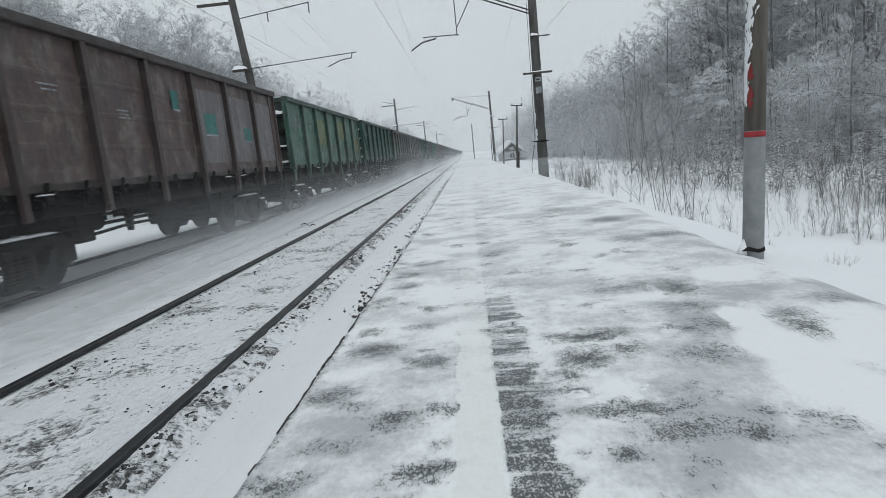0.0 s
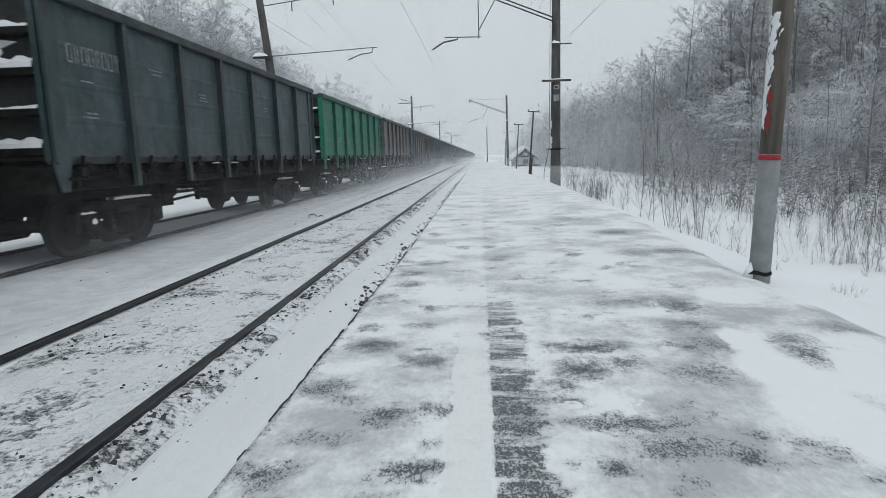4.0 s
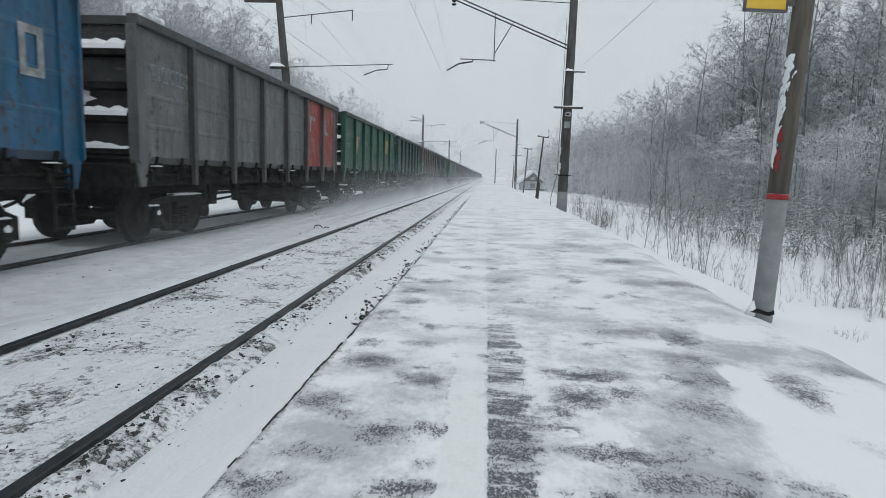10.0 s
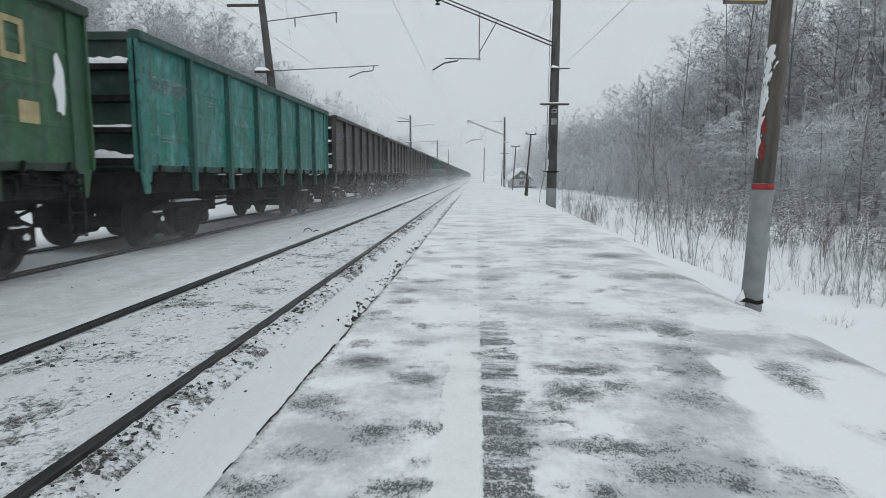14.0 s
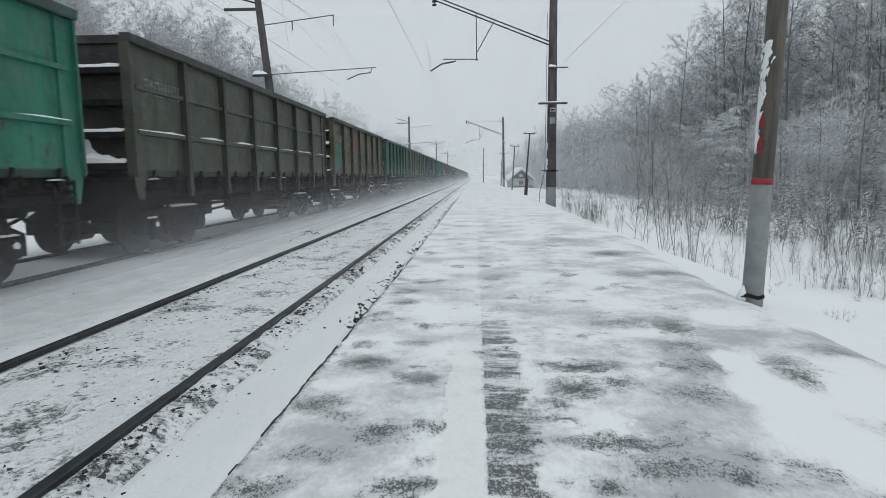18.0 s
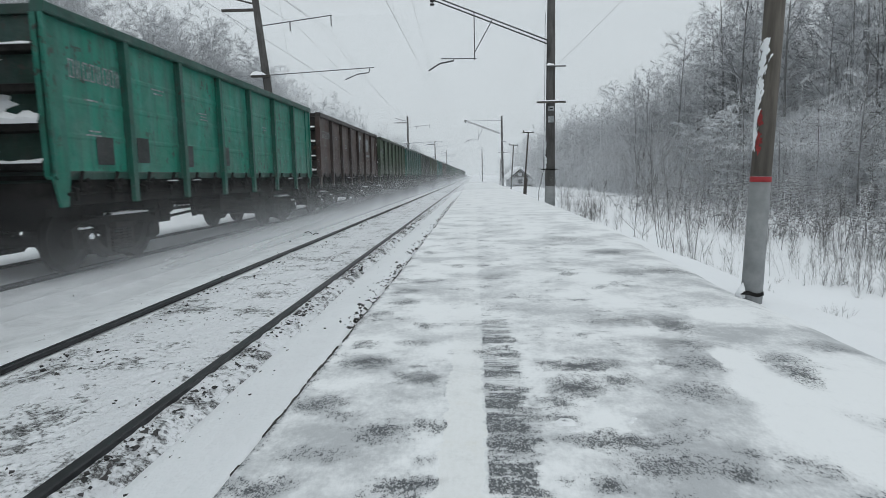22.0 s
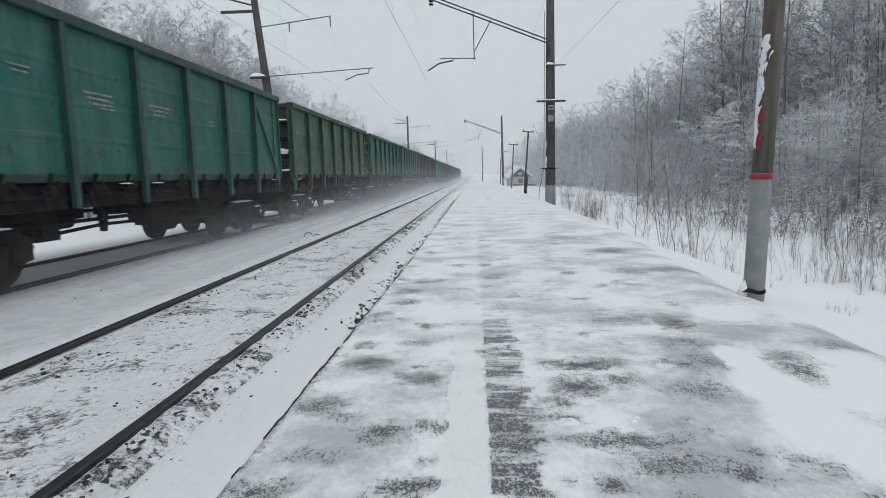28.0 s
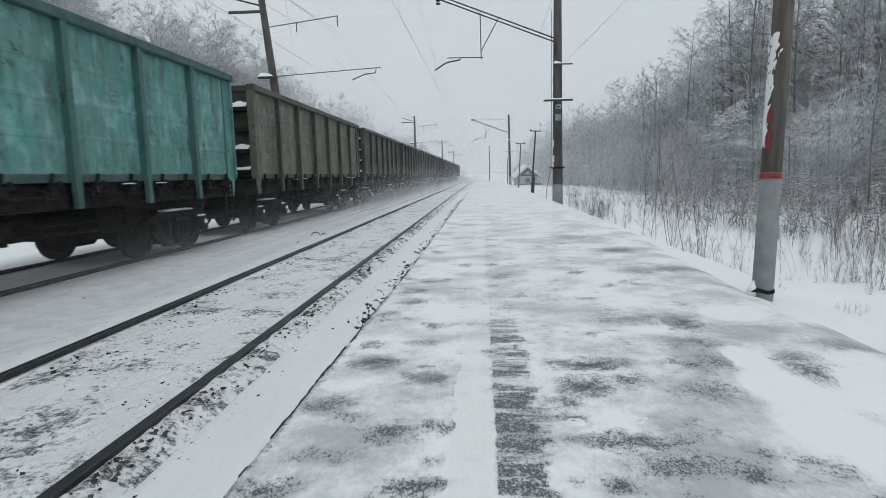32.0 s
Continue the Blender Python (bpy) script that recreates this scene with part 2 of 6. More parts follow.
    k.bump(k.math("SUBTRACT", k.math("MULTIPLY", grit, 0.5), k.math("MULTIPLY", cover, 1.0)), 0.5, 0.010)
    return k.m


def m_ballast():
    k = Mat("snowy_ballast", 0.85)
    co = k.co()
    sep = k.n("ShaderNodeSeparateXYZ", Vector=co)
    vor = k.n("ShaderNodeTexVoronoi", Vector=co, Scale=22.0)
    n1, n2 = k.noise(co, 2.6, 5, 0.65), k.noise(co, 17.0, 5, 0.72)
    rail = k.math("MULTIPLY", k.ramp(sep.outputs[0], -1.95, -1.78, 0.0, 1.0), 0.025)
    v = k.math("ADD", k.math("ADD", k.math("MULTIPLY", n1, 0.5), k.math("MULTIPLY", n2, 0.5)), rail)
    bare = k.math("MULTIPLY", k.ramp(v, 0.528, 0.595), k.ramp(k.noise(co, 60.0, 3, 0.7), 0.35, 0.6, 0.35, 1.0))
    grains = k.math("MULTIPLY", k.ramp(k.noise(k.co((1, 0.8, 1)), 33.0, 5, 0.75), 0.55, 0.65), k.math("MULTIPLY", k.ramp(n1, 0.35, 0.6, 0.15, 0.75), k.ramp(k.noise(k.co((1, 0.6, 1)), 1.3, 4, 0.6), 0.38, 0.6, 0.15, 1.0)))
    bare = k.math("MAXIMUM", bare, grains)
    stone = k.mix(vor.outputs["Color"], (0.03, 0.03, 0.03), (0.13, 0.127, 0.123))
    snow = k.mix(k.ramp(n1, 0.3, 0.65), (0.80, 0.815, 0.84), (0.88, 0.895, 0.92))
    k.color(k.mix(bare, snow, stone))
    k.bump(k.math("ADD", n2, k.math("MULTIPLY", bare, 0.4)), 0.9, 0.035)
    return k.m


def m_paint():
    """Dulled wagon paint: the thing's own colour, with rust (its alpha), older coats, grime, scratches and dust."""
    k = Mat("wagon_paint", 0.62)
    info = k.n("ShaderNodeObjectInfo")
    wear = info.outputs["Alpha"]
    co = k.co((1, 1, 1), True)
    streak = k.noise(k.co((1, 1.8, 0.2), True), 3.0, 5, 0.6)
    blot = k.noise(co, 1.1, 6, 0.65)
    blot2 = k.noise(co, 4.5, 6, 0.68)
    blot3 = k.noise(k.co((1, 1.3, 0.8), True), 2.3, 5, 0.6)
    fine = k.noise(co, 28.0, 3)
    base = k.n("ShaderNodeHueSaturation", Color=info.outputs["Color"], Hue=k.math("ADD", 0.5, k.math("MULTIPLY", k.math("SUBTRACT", blot3, 0.5), k.ramp(wear, 0.1, 0.45, 0.03, 0.22))), Saturation=k.ramp(blot, 0.3, 0.7, 0.92, 1.18), Value=k.ramp(streak, 0.25, 0.75, 0.70, 1.25)).outputs[0]
    # an older, chalkier coat shows where the wagon is worn
    chalk = k.n("ShaderNodeHueSaturation", Color=info.outputs["Color"], Hue=0.52, Saturation=0.6, Value=2.3).outputs[0]
    amt = k.math("MULTIPLY", k.ramp(wear, 0.08, 0.45, 0.14, 0.9), k.ramp(k.math("ADD", k.math("MULTIPLY", blot3, 0.65), k.math("MULTIPLY", blot2, 0.35)), 0.47, 0.66))
    c = k.mix(amt, base, chalk)
    # dark smudges and oily blotches
    smudge = k.noise(k.co((1, 1.5, 0.5), True), 2.4, 6, 0.66)
    sm = k.math("MULTIPLY", k.ramp(smudge, 0.50, 0.70), k.ramp(wear, 0.08, 0.42, 0.12, 0.85))
    c = k.mix(sm, c, (0.022, 0.022, 0.021))
    thr = k.math("MULTIPLY_ADD", wear, -0.36, 0.74)
    rv = k.math("ADD", k.math("MULTIPLY", blot, 0.5), k.math("MULTIPLY", blot2, 0.5))
    rust = k.ramp(k.math("SUBTRACT", rv, thr), 0.0, 0.09)
    rcol = k.mix(k.ramp(blot2, 0.35, 0.65), (0.028, 0.02, 0.017), (0.105, 0.055, 0.033))
    c = k.mix(k.math("MULTIPLY", rust, 0.8), c, rcol)
    # small crisp spots where the paint has flaked
    fl = k.noise(k.co((1, 1, 0.7), True), 7.5, 6, 0.72)
    patchy = k.ramp(k.noise(co, 0.8, 3), 0.42, 0.6, 0.05, 1.0)
    c = k.mix(k.math("MULTIPLY", k.ramp(fl, 0.575, 0.60), k.math("MULTIPLY", patchy, 0.85)), c, (0.035, 0.024, 0.02))
    # long scrapes along the side
    scr = k.noise(k.co((1, 0.35, 7.0), True), 3.2, 4, 0.7)
    c = k.mix(k.math("MULTIPLY", k.ramp(scr, 0.63, 0.68), k.ramp(wear, 0.05, 0.45, 0.25, 0.5)), c, (0.15, 0.15, 0.145))
    # runs of grime down the sheet
    run = k.noise(k.co((1, 7.0, 0.35), True), 2.0, 4, 0.6)
    c = k.mix(k.ramp(run, 0.55, 0.72, 0.0, 0.4), c, (0.025, 0.024, 0.023))
    dust = k.ramp(k.noise(k.co((1, 1, 0.6), True), 2.0, 4), 0.35, 0.75, 0.03, 0.2)
    k.color(k.mix(dust, c, (0.14, 0.145, 0.15)))
    k.rough(k.ramp(rust, 0, 1, 0.5, 0.9))
    k.bump(k.math("ADD", k.math("MULTIPLY", k.noise(k.co((1, 0.7, 1.6), True), 1.6, 3), 3.2), k.math("MULTIPLY", fine, 0.2)), 0.5, 0.03)
    return k.m


def m_mottled(name, a, b, rough=0.8, metal=0.0, scale=6.0, bump=0.3, stretch=(1, 1, 1), spec=0.3):
    k = Mat(name, rough, metal)
    co = k.co(stretch, True)
    n1, n2 = k.noise(co, scale, 5, 0.6), k.noise(co, scale * 9, 3)
    k.color(k.mix(k.math("ADD", k.math("MULTIPLY", k.ramp(n1, 0.3, 0.7), 0.75), k.math("MULTIPLY", n2, 0.25)), a, b))
    k.b.inputs["Specular IOR Level"].default_value = spec
    k.bump(k.math("ADD", n1, k.math("MULTIPLY", n2, 0.4)), bump, 0.01)
    return k.m


def m_frosted(name, bark_a, bark_b, lo, hi):
    """Bark with snow lying on whatever faces up."""
    k = Mat(name, 0.85)
    co = k.co((1, 1, 1), True)
    nz = k.n("ShaderNodeSeparateXYZ", Vector=k.n("ShaderNodeNewGeometry").outputs["Normal"]).outputs[2]
    n1 = k.noise(co, 2.5, 4)
    snow = k.ramp(k.math("ADD", nz, k.math("MULTIPLY", k.math("SUBTRACT", n1, 0.5), 1.2)), lo, hi)
    bark = k.mix(k.noise(k.co((6, 6, 1.2), True), 2.0, 4), bark_a, bark_b)
    k.color(k.mix(snow, bark, (0.74, 0.76, 0.79)))
    return k.m


def m_drift_haze(name, tint, strength, low):
    """Airborne snow dust and distance-haze veils: thin, mostly clear, denser in drifting patches and close to the
    ground.
    """
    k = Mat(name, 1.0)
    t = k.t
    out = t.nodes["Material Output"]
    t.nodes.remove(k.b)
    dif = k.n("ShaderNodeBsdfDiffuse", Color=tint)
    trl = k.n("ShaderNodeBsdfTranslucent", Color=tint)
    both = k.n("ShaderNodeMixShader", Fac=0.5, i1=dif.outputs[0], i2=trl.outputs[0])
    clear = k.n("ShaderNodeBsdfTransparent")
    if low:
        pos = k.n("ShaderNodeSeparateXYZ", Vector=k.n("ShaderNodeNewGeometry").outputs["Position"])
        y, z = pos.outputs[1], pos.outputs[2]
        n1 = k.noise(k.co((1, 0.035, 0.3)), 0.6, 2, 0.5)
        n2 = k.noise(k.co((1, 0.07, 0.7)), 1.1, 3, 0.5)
        # it thins out with height, more slowly down the line to imitate deepening haze
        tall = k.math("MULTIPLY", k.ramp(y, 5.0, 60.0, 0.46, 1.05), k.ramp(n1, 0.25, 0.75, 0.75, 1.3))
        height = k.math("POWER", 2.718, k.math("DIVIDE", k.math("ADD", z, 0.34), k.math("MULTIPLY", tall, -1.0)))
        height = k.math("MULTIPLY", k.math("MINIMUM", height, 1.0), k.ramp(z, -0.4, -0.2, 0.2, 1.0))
        # opacity rises with distance, standing in for the depth of dust looked through
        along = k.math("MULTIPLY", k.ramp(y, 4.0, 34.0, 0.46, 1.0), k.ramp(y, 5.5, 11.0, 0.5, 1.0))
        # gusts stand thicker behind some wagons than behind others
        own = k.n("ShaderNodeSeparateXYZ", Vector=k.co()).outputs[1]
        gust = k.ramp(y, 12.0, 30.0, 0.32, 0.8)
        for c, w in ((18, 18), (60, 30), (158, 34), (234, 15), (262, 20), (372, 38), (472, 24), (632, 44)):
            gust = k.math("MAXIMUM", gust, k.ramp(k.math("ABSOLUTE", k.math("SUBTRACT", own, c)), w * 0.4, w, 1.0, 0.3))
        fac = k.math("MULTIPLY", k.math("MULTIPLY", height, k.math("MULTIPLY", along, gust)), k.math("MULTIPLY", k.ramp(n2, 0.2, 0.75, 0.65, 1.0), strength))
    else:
        # veil sheets: their opacity imitates haze, thicker near the ground
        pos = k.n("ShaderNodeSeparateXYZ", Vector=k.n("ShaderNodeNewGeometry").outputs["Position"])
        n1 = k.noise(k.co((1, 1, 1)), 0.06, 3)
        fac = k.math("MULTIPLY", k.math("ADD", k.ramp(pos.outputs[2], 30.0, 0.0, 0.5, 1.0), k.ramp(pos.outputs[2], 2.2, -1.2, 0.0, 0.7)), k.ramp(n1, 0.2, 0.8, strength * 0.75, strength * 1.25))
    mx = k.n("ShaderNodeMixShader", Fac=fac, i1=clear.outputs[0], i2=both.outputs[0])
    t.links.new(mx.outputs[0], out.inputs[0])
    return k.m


M_SNOW, M_PLAT, M_BALLAST, M_PAINT = m_snow(), m_platform(), m_ballast(), m_paint()
M_RAIL = m_mottled("rail_steel", (0.008, 0.008, 0.009), (0.026, 0.026, 0.027), 0.8, 0.0, 5.0)
M_HEAD = m_mottled("worn_rail_head", (0.012, 0.013, 0.015), (0.032, 0.034, 0.037), 0.42, 0.0, 8.0, 0.1, spec=0.35)
M_GEAR = m_mottled("grimy_iron", (0.011, 0.011, 0.011), (0.034, 0.033, 0.032), 0.8, 0.0, 7.0, 0.5, spec=0.06)
M_RUNNING = m_mottled("dusty_bogie_iron", (0.01, 0.01, 0.01), (0.036, 0.035, 0.034), 0.8, 0.0, 5.0, 0.5, spec=0.06)
M_WHEEL = m_mottled("wheel_steel", (0.01, 0.01, 0.01), (0.034, 0.033, 0.032), 0.7, 0.0, 6.0, spec=0.1)
M_CONC = m_mottled("weathered_concrete", (0.042, 0.041, 0.04), (0.115, 0.112, 0.108), 0.9, 0.0, 4.0, 0.4, (1, 1, 0.3))
M_POLE = m_mottled("brown_weathered_post", (0.068, 0.06, 0.052), (0.15, 0.134, 0.117), 0.85, 0.0, 6.0, 0.4, (2, 2, 0.25))
M_GREYPAINT = m_mottled("grey_paint", (0.19, 0.20, 0.205), (0.28, 0.29, 0.295), 0.7, 0.0, 7.0, 0.2)
M_RED = m_mottled("faded_red_paint", (0.24, 0.025, 0.03), (0.44, 0.05, 0.055), 0.7, 0.0, 9.0, 0.2)
M_SMEAR = m_mottled("old_red_paint", (0.14, 0.03, 0.03), (0.34, 0.05, 0.05), 0.8, 0.0, 30.0, 0.2)
M_DULLRED = m_mottled("grimy_red_paint", (0.05, 0.02, 0.018), (0.15, 0.04, 0.035), 0.8, 0.0, 9.0, 0.2)
M_WOOD = m_mottled("tarred_wood", (0.045, 0.042, 0.04), (0.11, 0.10, 0.09), 0.9, 0.0, 5.0, 0.4, (3, 3, 0.3))
M_WIRE = m_mottled("dull_cable", (0.05, 0.05, 0.052), (0.11, 0.11, 0.112), 0.6, 0.3, 3.0, 0.0)
M_STEELARM = m_mottled("galvanised_steel", (0.07, 0.07, 0.072), (0.16, 0.16, 0.165), 0.6, 0.4, 6.0, 0.1)
M_INSUL = m_mottled("glazed_insulator", (0.02, 0.018, 0.018), (0.05, 0.045, 0.045), 0.25, 0.0, 8.0, 0.05)
M_STONE = m_mottled("crushed_stone", (0.022, 0.022, 0.022), (0.10, 0.097, 0.095), 0.9, 0.0, 12.0, 0.5)
M_MARK = m_mottled("chalky_white_paint", (0.14, 0.16, 0.165), (0.40, 0.41, 0.42), 0.8, 0.0, 5.0, 0.1)
M_STENCIL = m_mottled("worn_stencil_paint", (0.07, 0.08, 0.085), (0.40, 0.42, 0.43), 0.8, 0.0, 16.0, 0.1)
M_ORANGE = m_mottled("worn_orange_paint", (0.42, 0.17, 0.03), (0.6, 0.27, 0.05), 0.75, 0.0, 7.0, 0.1)
M_YELLOWMARK = m_mottled("dull_yellow_paint", (0.34, 0.28, 0.15), (0.52, 0.44, 0.26), 0.8, 0.0, 5.0, 0.1)
M_SIGN = m_mottled("amber_enamel", (0.66, 0.42, 0.05), (0.78, 0.52, 0.09), 0.5, 0.0, 3.0, 0.05)
M_HUT = m_mottled("pale_plaster", (0.30, 0.31, 0.32), (0.42, 0.43, 0.44), 0.9, 0.0, 3.0, 0.2)
M_DARKWOOD = m_mottled("dark_boards", (0.03, 0.028, 0.027), (0.08, 0.075, 0.07), 0.85, 0.0, 4.0, 0.3, (1, 1, 4))
M_GLASS = m_mottled("dark_window_glass", (0.03, 0.035, 0.04), (0.05, 0.055, 0.06), 0.12, 0.0, 2.0, 0.0)
M_BIRCH = m_frosted("snowy_birch_bark", (0.055, 0.054, 0.053), (0.22, 0.216, 0.212), -0.2, 0.85)
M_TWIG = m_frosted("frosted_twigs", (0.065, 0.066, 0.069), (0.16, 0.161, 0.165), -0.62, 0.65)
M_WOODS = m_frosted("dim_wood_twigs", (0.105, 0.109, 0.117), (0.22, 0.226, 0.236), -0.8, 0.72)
M_STEM = m_frosted("bare_stem_bark", (0.035, 0.035, 0.036), (0.10, 0.10, 0.10), 0.1, 1.1)
# trees behind the train: frost, with haze lightening put into the bark colour
M_HAZY_TWIG = m_frosted("hazed_frost_twigs", (0.13, 0.132, 0.137), (0.27, 0.273, 0.28), -0.8, 0.75)
M_LADEN = m_frosted("snow_laden_twigs", (0.06, 0.056, 0.054), (0.15, 0.14, 0.135), -0.5, 0.1)
M_THICKET = m_frosted("thicket_twigs", (0.06, 0.058, 0.058), (0.15, 0.145, 0.14), -0.3, 0.9)
M_BRUSH = m_frosted("bare_brush", (0.045, 0.042, 0.04), (0.14, 0.13, 0.123), -0.1, 1.0)
M_DRIFT = m_drift_haze("blown_snow", (0.93, 0.945, 0.965), 0.8, True)
M_HAZE = m_drift_haze("distance_haze_veil", (0.90, 0.92, 0.94), 0.095, False)


# ---- mesh helpers ----
class MB:
    """Collects the faces of one mesh."""

    def __init__(self):
        self.v, self.f = [], []

    def add(self, verts, faces):
        o = len(self.v)
        self.v += [tuple(p) for p in verts]
        self.f += [tuple(i + o for i in f) for f in faces]
        return self

    def box(self, x0, x1, y0, y1, z0, z1, m=None, bev=0.0):
        if bev:
            xs, ys, zs = (x0, x1), (y0, y1), (z0, z1)
            bm = bmesh.new()
            bmesh.ops.create_cube(bm, size=1.0)
            for v in bm.verts:
                v.co = Vector(((x0 + x1) / 2 + v.co.x * (x1 - x0), (y0 + y1) / 2 + v.co.y * (y1 - y0), (z0 + z1) / 2 + v.co.z * (z1 - z0)))
            bmesh.ops.bevel(bm, geom=bm.edges[:], offset=bev, segments=1, affect="EDGES", profile=0.5)
            vs = [v.co.copy() for v in bm.verts]
            for i, v in enumerate(bm.verts):
                v.index = i
            fs = [[v.index for v in f.verts] for f in bm.faces]
            bm.free()
        else:
            vs = [Vector((x, y, z)) for z in (z0, z1) for y in (y0, y1) for x in (x0, x1)]
            fs = [(0, 2, 3, 1), (4, 5, 7, 6), (0, 1, 5, 4), (2, 6, 7, 3), (0, 4, 6, 2), (1, 3, 7, 5)]
        if m:
            vs = [m @ v for v in vs]
        return self.add(vs, fs)

    def tube(self, pts, radii, sides=8, caps=True):
        pts = [Vector(p) for p in pts]
        if not isinstance(radii, (list, tuple)):
            radii = [radii] * len(pts)
        rings = []
        for i, p in enumerate(pts):
            d = (pts[min(i + 1, len(pts) - 1)] - pts[max(i - 1, 0)]).normalized()
            a = d.orthogonal().normalized() if i == 0 else (a - d * a.dot(d)).normalized()
            b = d.cross(a)
            rings.append([p + (a * math.cos(2 * math.pi * j / sides) + b * math.sin(2 * math.pi * j / sides)) * radii[i] for j in range(sides)])
        fs = []
        for i in range(len(pts) - 1):
            for j in range(sides):
                q = (j + 1) % sides
                fs.append((i * sides + j, i * sides + q, (i + 1) * sides + q, (i + 1) * sides + j))
        if caps:
            fs.append(tuple(range(sides))[::-1])
            fs.append(tuple((len(pts) - 1) * sides + j for j in range(sides)))
        return self.add([p for r in rings for p in r], fs)

    def prism(self, outline, axis, a, b):
        """An outline in the two other axes, extruded along axis from a to b."""
        def at(u, v, w):
            return {"x": (w, u, v), "y": (u, w, v), "z": (u, v, w)}[axis]
        n = len(outline)
        vs = [at(u, v, a) for u, v in outline] + [at(u, v, b) for u, v in outline]
        fs = [tuple(range(n))[::-1], tuple(range(n, 2 * n))]
        fs += [(i, (i + 1) % n, n + (i + 1) % n, n + i) for i in range(n)]
        return self.add(vs, fs)

    def mesh(self, name, mat, smooth=False):
        me = bpy.data.meshes.new(name)
        me.from_pydata(self.v, [], self.f)
        bm = bmesh.new()
        bm.from_mesh(me)
        bmesh.ops.recalc_face_normals(bm, faces=bm.faces[:])
        bm.to_mesh(me)
        bm.free()
        if smooth:
            me.polygons.foreach_set("use_smooth", [True] * len(me.polygons))
        me.materials.append(mat)
        me.update()
        return me


def part(name, mb, mat, parent=None, label="", smooth=False, at=None):
    ob = new(name, mb.mesh(name, mat, smooth) if isinstance(mb, MB) else mb)
    if parent:
        ob.parent = parent
    if at is not None:
        ob.matrix_basis = at
    if label:
        ob["label"] = label
    return ob


def thing(name, at, label, category, group="", kind=""):
    ob = new(name)
    ob.empty_display_size = 0.2
    ob.matrix_basis = at
    return tagged(ob, label, category, group, kind)


# ---- ground, platform, tracks ----
RAIL_Z = -0.20
NEAR_AXIS, FAR_AXIS = -2.665, -7.05


def smooth01(a, b, x):
    t = min(1.0, max(0.0, (x - a) / (b - a)))
    return t * t * (3 - 2 * t)


def ground_z(x, y):
    if x < -9.5:
        z = -0.34 - 0.35 * smooth01(-9.5, -13, x)
    elif x < -4.4:
        z = -0.34 + 0.075 * smooth01(-9.5, -8.8, x) * smooth01(-4.6, -5.3, x)
    elif x < -1.6:
        z = -0.34 + 0.10 * smooth01(-4.6, -3.75, x) - 0.11 * smooth01(-3.5, -3.36, x)
    elif x < -0.85:
        z = -0.31 + 0.22 * min(1, max(0, (x + 1.72) / 0.72))
    elif x < 2.35:
        z = -0.35
    else:
        z = -0.075 - 0.675 * smooth01(2.85, 4.9, x)
    if y > 106 and -0.95 < x < 2.9:
        z = -0.12
    amp = 0.05 + 0.10 * smooth01(3.5, 8, x) + 0.25 * smooth01(30, 200, abs(x))
    if -9.5 < x < -1.7:
        amp = 0.012
    elif x < -0.9:
        amp = 0.015 if x > -1.7 else 0.1
    if -1.75 < x < -0.9:
        z += 0.013 * noise.noise(Vector((x * 4.0, y * 2.2, 1.0))) + 0.006 * noise.noise(Vector((x * 9.0, y * 5.0, 2.0)))
    return z + amp * noise.noise(Vector((x * 0.55, y * 0.35, 3.0)))


def spaced(stops):
    out = []
    for a, b, step in stops:
        n = max(1, round((b - a) / step))
        out += [a + (b - a) * i / n for i in range(n)]
    return out + [stops[-1][1]]


def sheet(xs, ys, fz):
    mb = MB()
    nx = len(xs)
    mb.v = [(x, y, fz(x, y)) for y in ys for x in xs]
    mb.f = [(j * nx + i, j * nx + i + 1, (j + 1) * nx + i + 1, (j + 1) * nx + i) for j in range(len(ys) - 1) for i in range(nx - 1)]
    return mb


gx = spaced([(-2500, -300, 500), (-300, -60, 40), (-60, -13, 5), (-13, -9, 1), (-9, -4.5, 0.5), (-4.5, -1.75, 0.35), (-1.75, -0.85, 0.09), (-0.85, 2.3, 0.8),
             (2.3, 5, 0.18), (5, 14, 0.5), (14, 60, 4), (60, 300, 40), (300, 2500, 500)])
gy = spaced([(-400, -30, 60), (-30, -4, 3), (-4, 0, 0.5), (0, 14, 0.1), (14, 16, 0.25), (16, 50, 0.8), (50, 130, 2.5), (130, 400, 20), (400, 4000, 600)])
tagged(part("ground", sheet(gx, gy, ground_z), M_SNOW, smooth=True), "wide snow-covered ground beside the railway", "snow ground", kind="structure")


def right_edge(y):
    return 2.66 + 0.42 * smooth01(5.5, 14, y) + 0.05 * noise.noise(Vector((0, y * 0.9, 8))) + 0.02 * noise.noise(Vector((0, y * 4, 1)))


def left_edge(y):
    return -0.885 + 0.01 * min(6, max(-1, y - 2)) + 0.012 * noise.noise(Vector((4, y * 2.3, 1))) + 0.008 * noise.noise(Vector((4, y * 11, 1)))


PLAT_END = 104.0
p_rows = spaced([(-6, -0.5, 0.8), (-0.5, 14, 0.12), (14, 40, 0.5), (40, PLAT_END, 2)])
p_cols = [i / 36 for i in range(37)]
mb = MB()
for y in p_rows:
    a, b = left_edge(y), right_edge(y)
    for u in p_cols:
        x = a + (b - a) * u
        z = 0.012 * noise.noise(Vector((x * 0.8, y * 0.7, 0))) + 0.004 * noise.noise(Vector((x * 4, y * 3, 0)))
        if u > 0.9:
            z -= 0.06 * ((u - 0.9) / 0.1) ** 2
        mb.v.append((x, y, z))
nc = len(p_cols)
for j in range(len(p_rows) - 1):
    for i in range(nc - 1):
        mb.f.append((j * nc + i, j * nc + i + 1, (j + 1) * nc + i + 1, (j + 1) * nc + i))
top_n = len(mb.v)
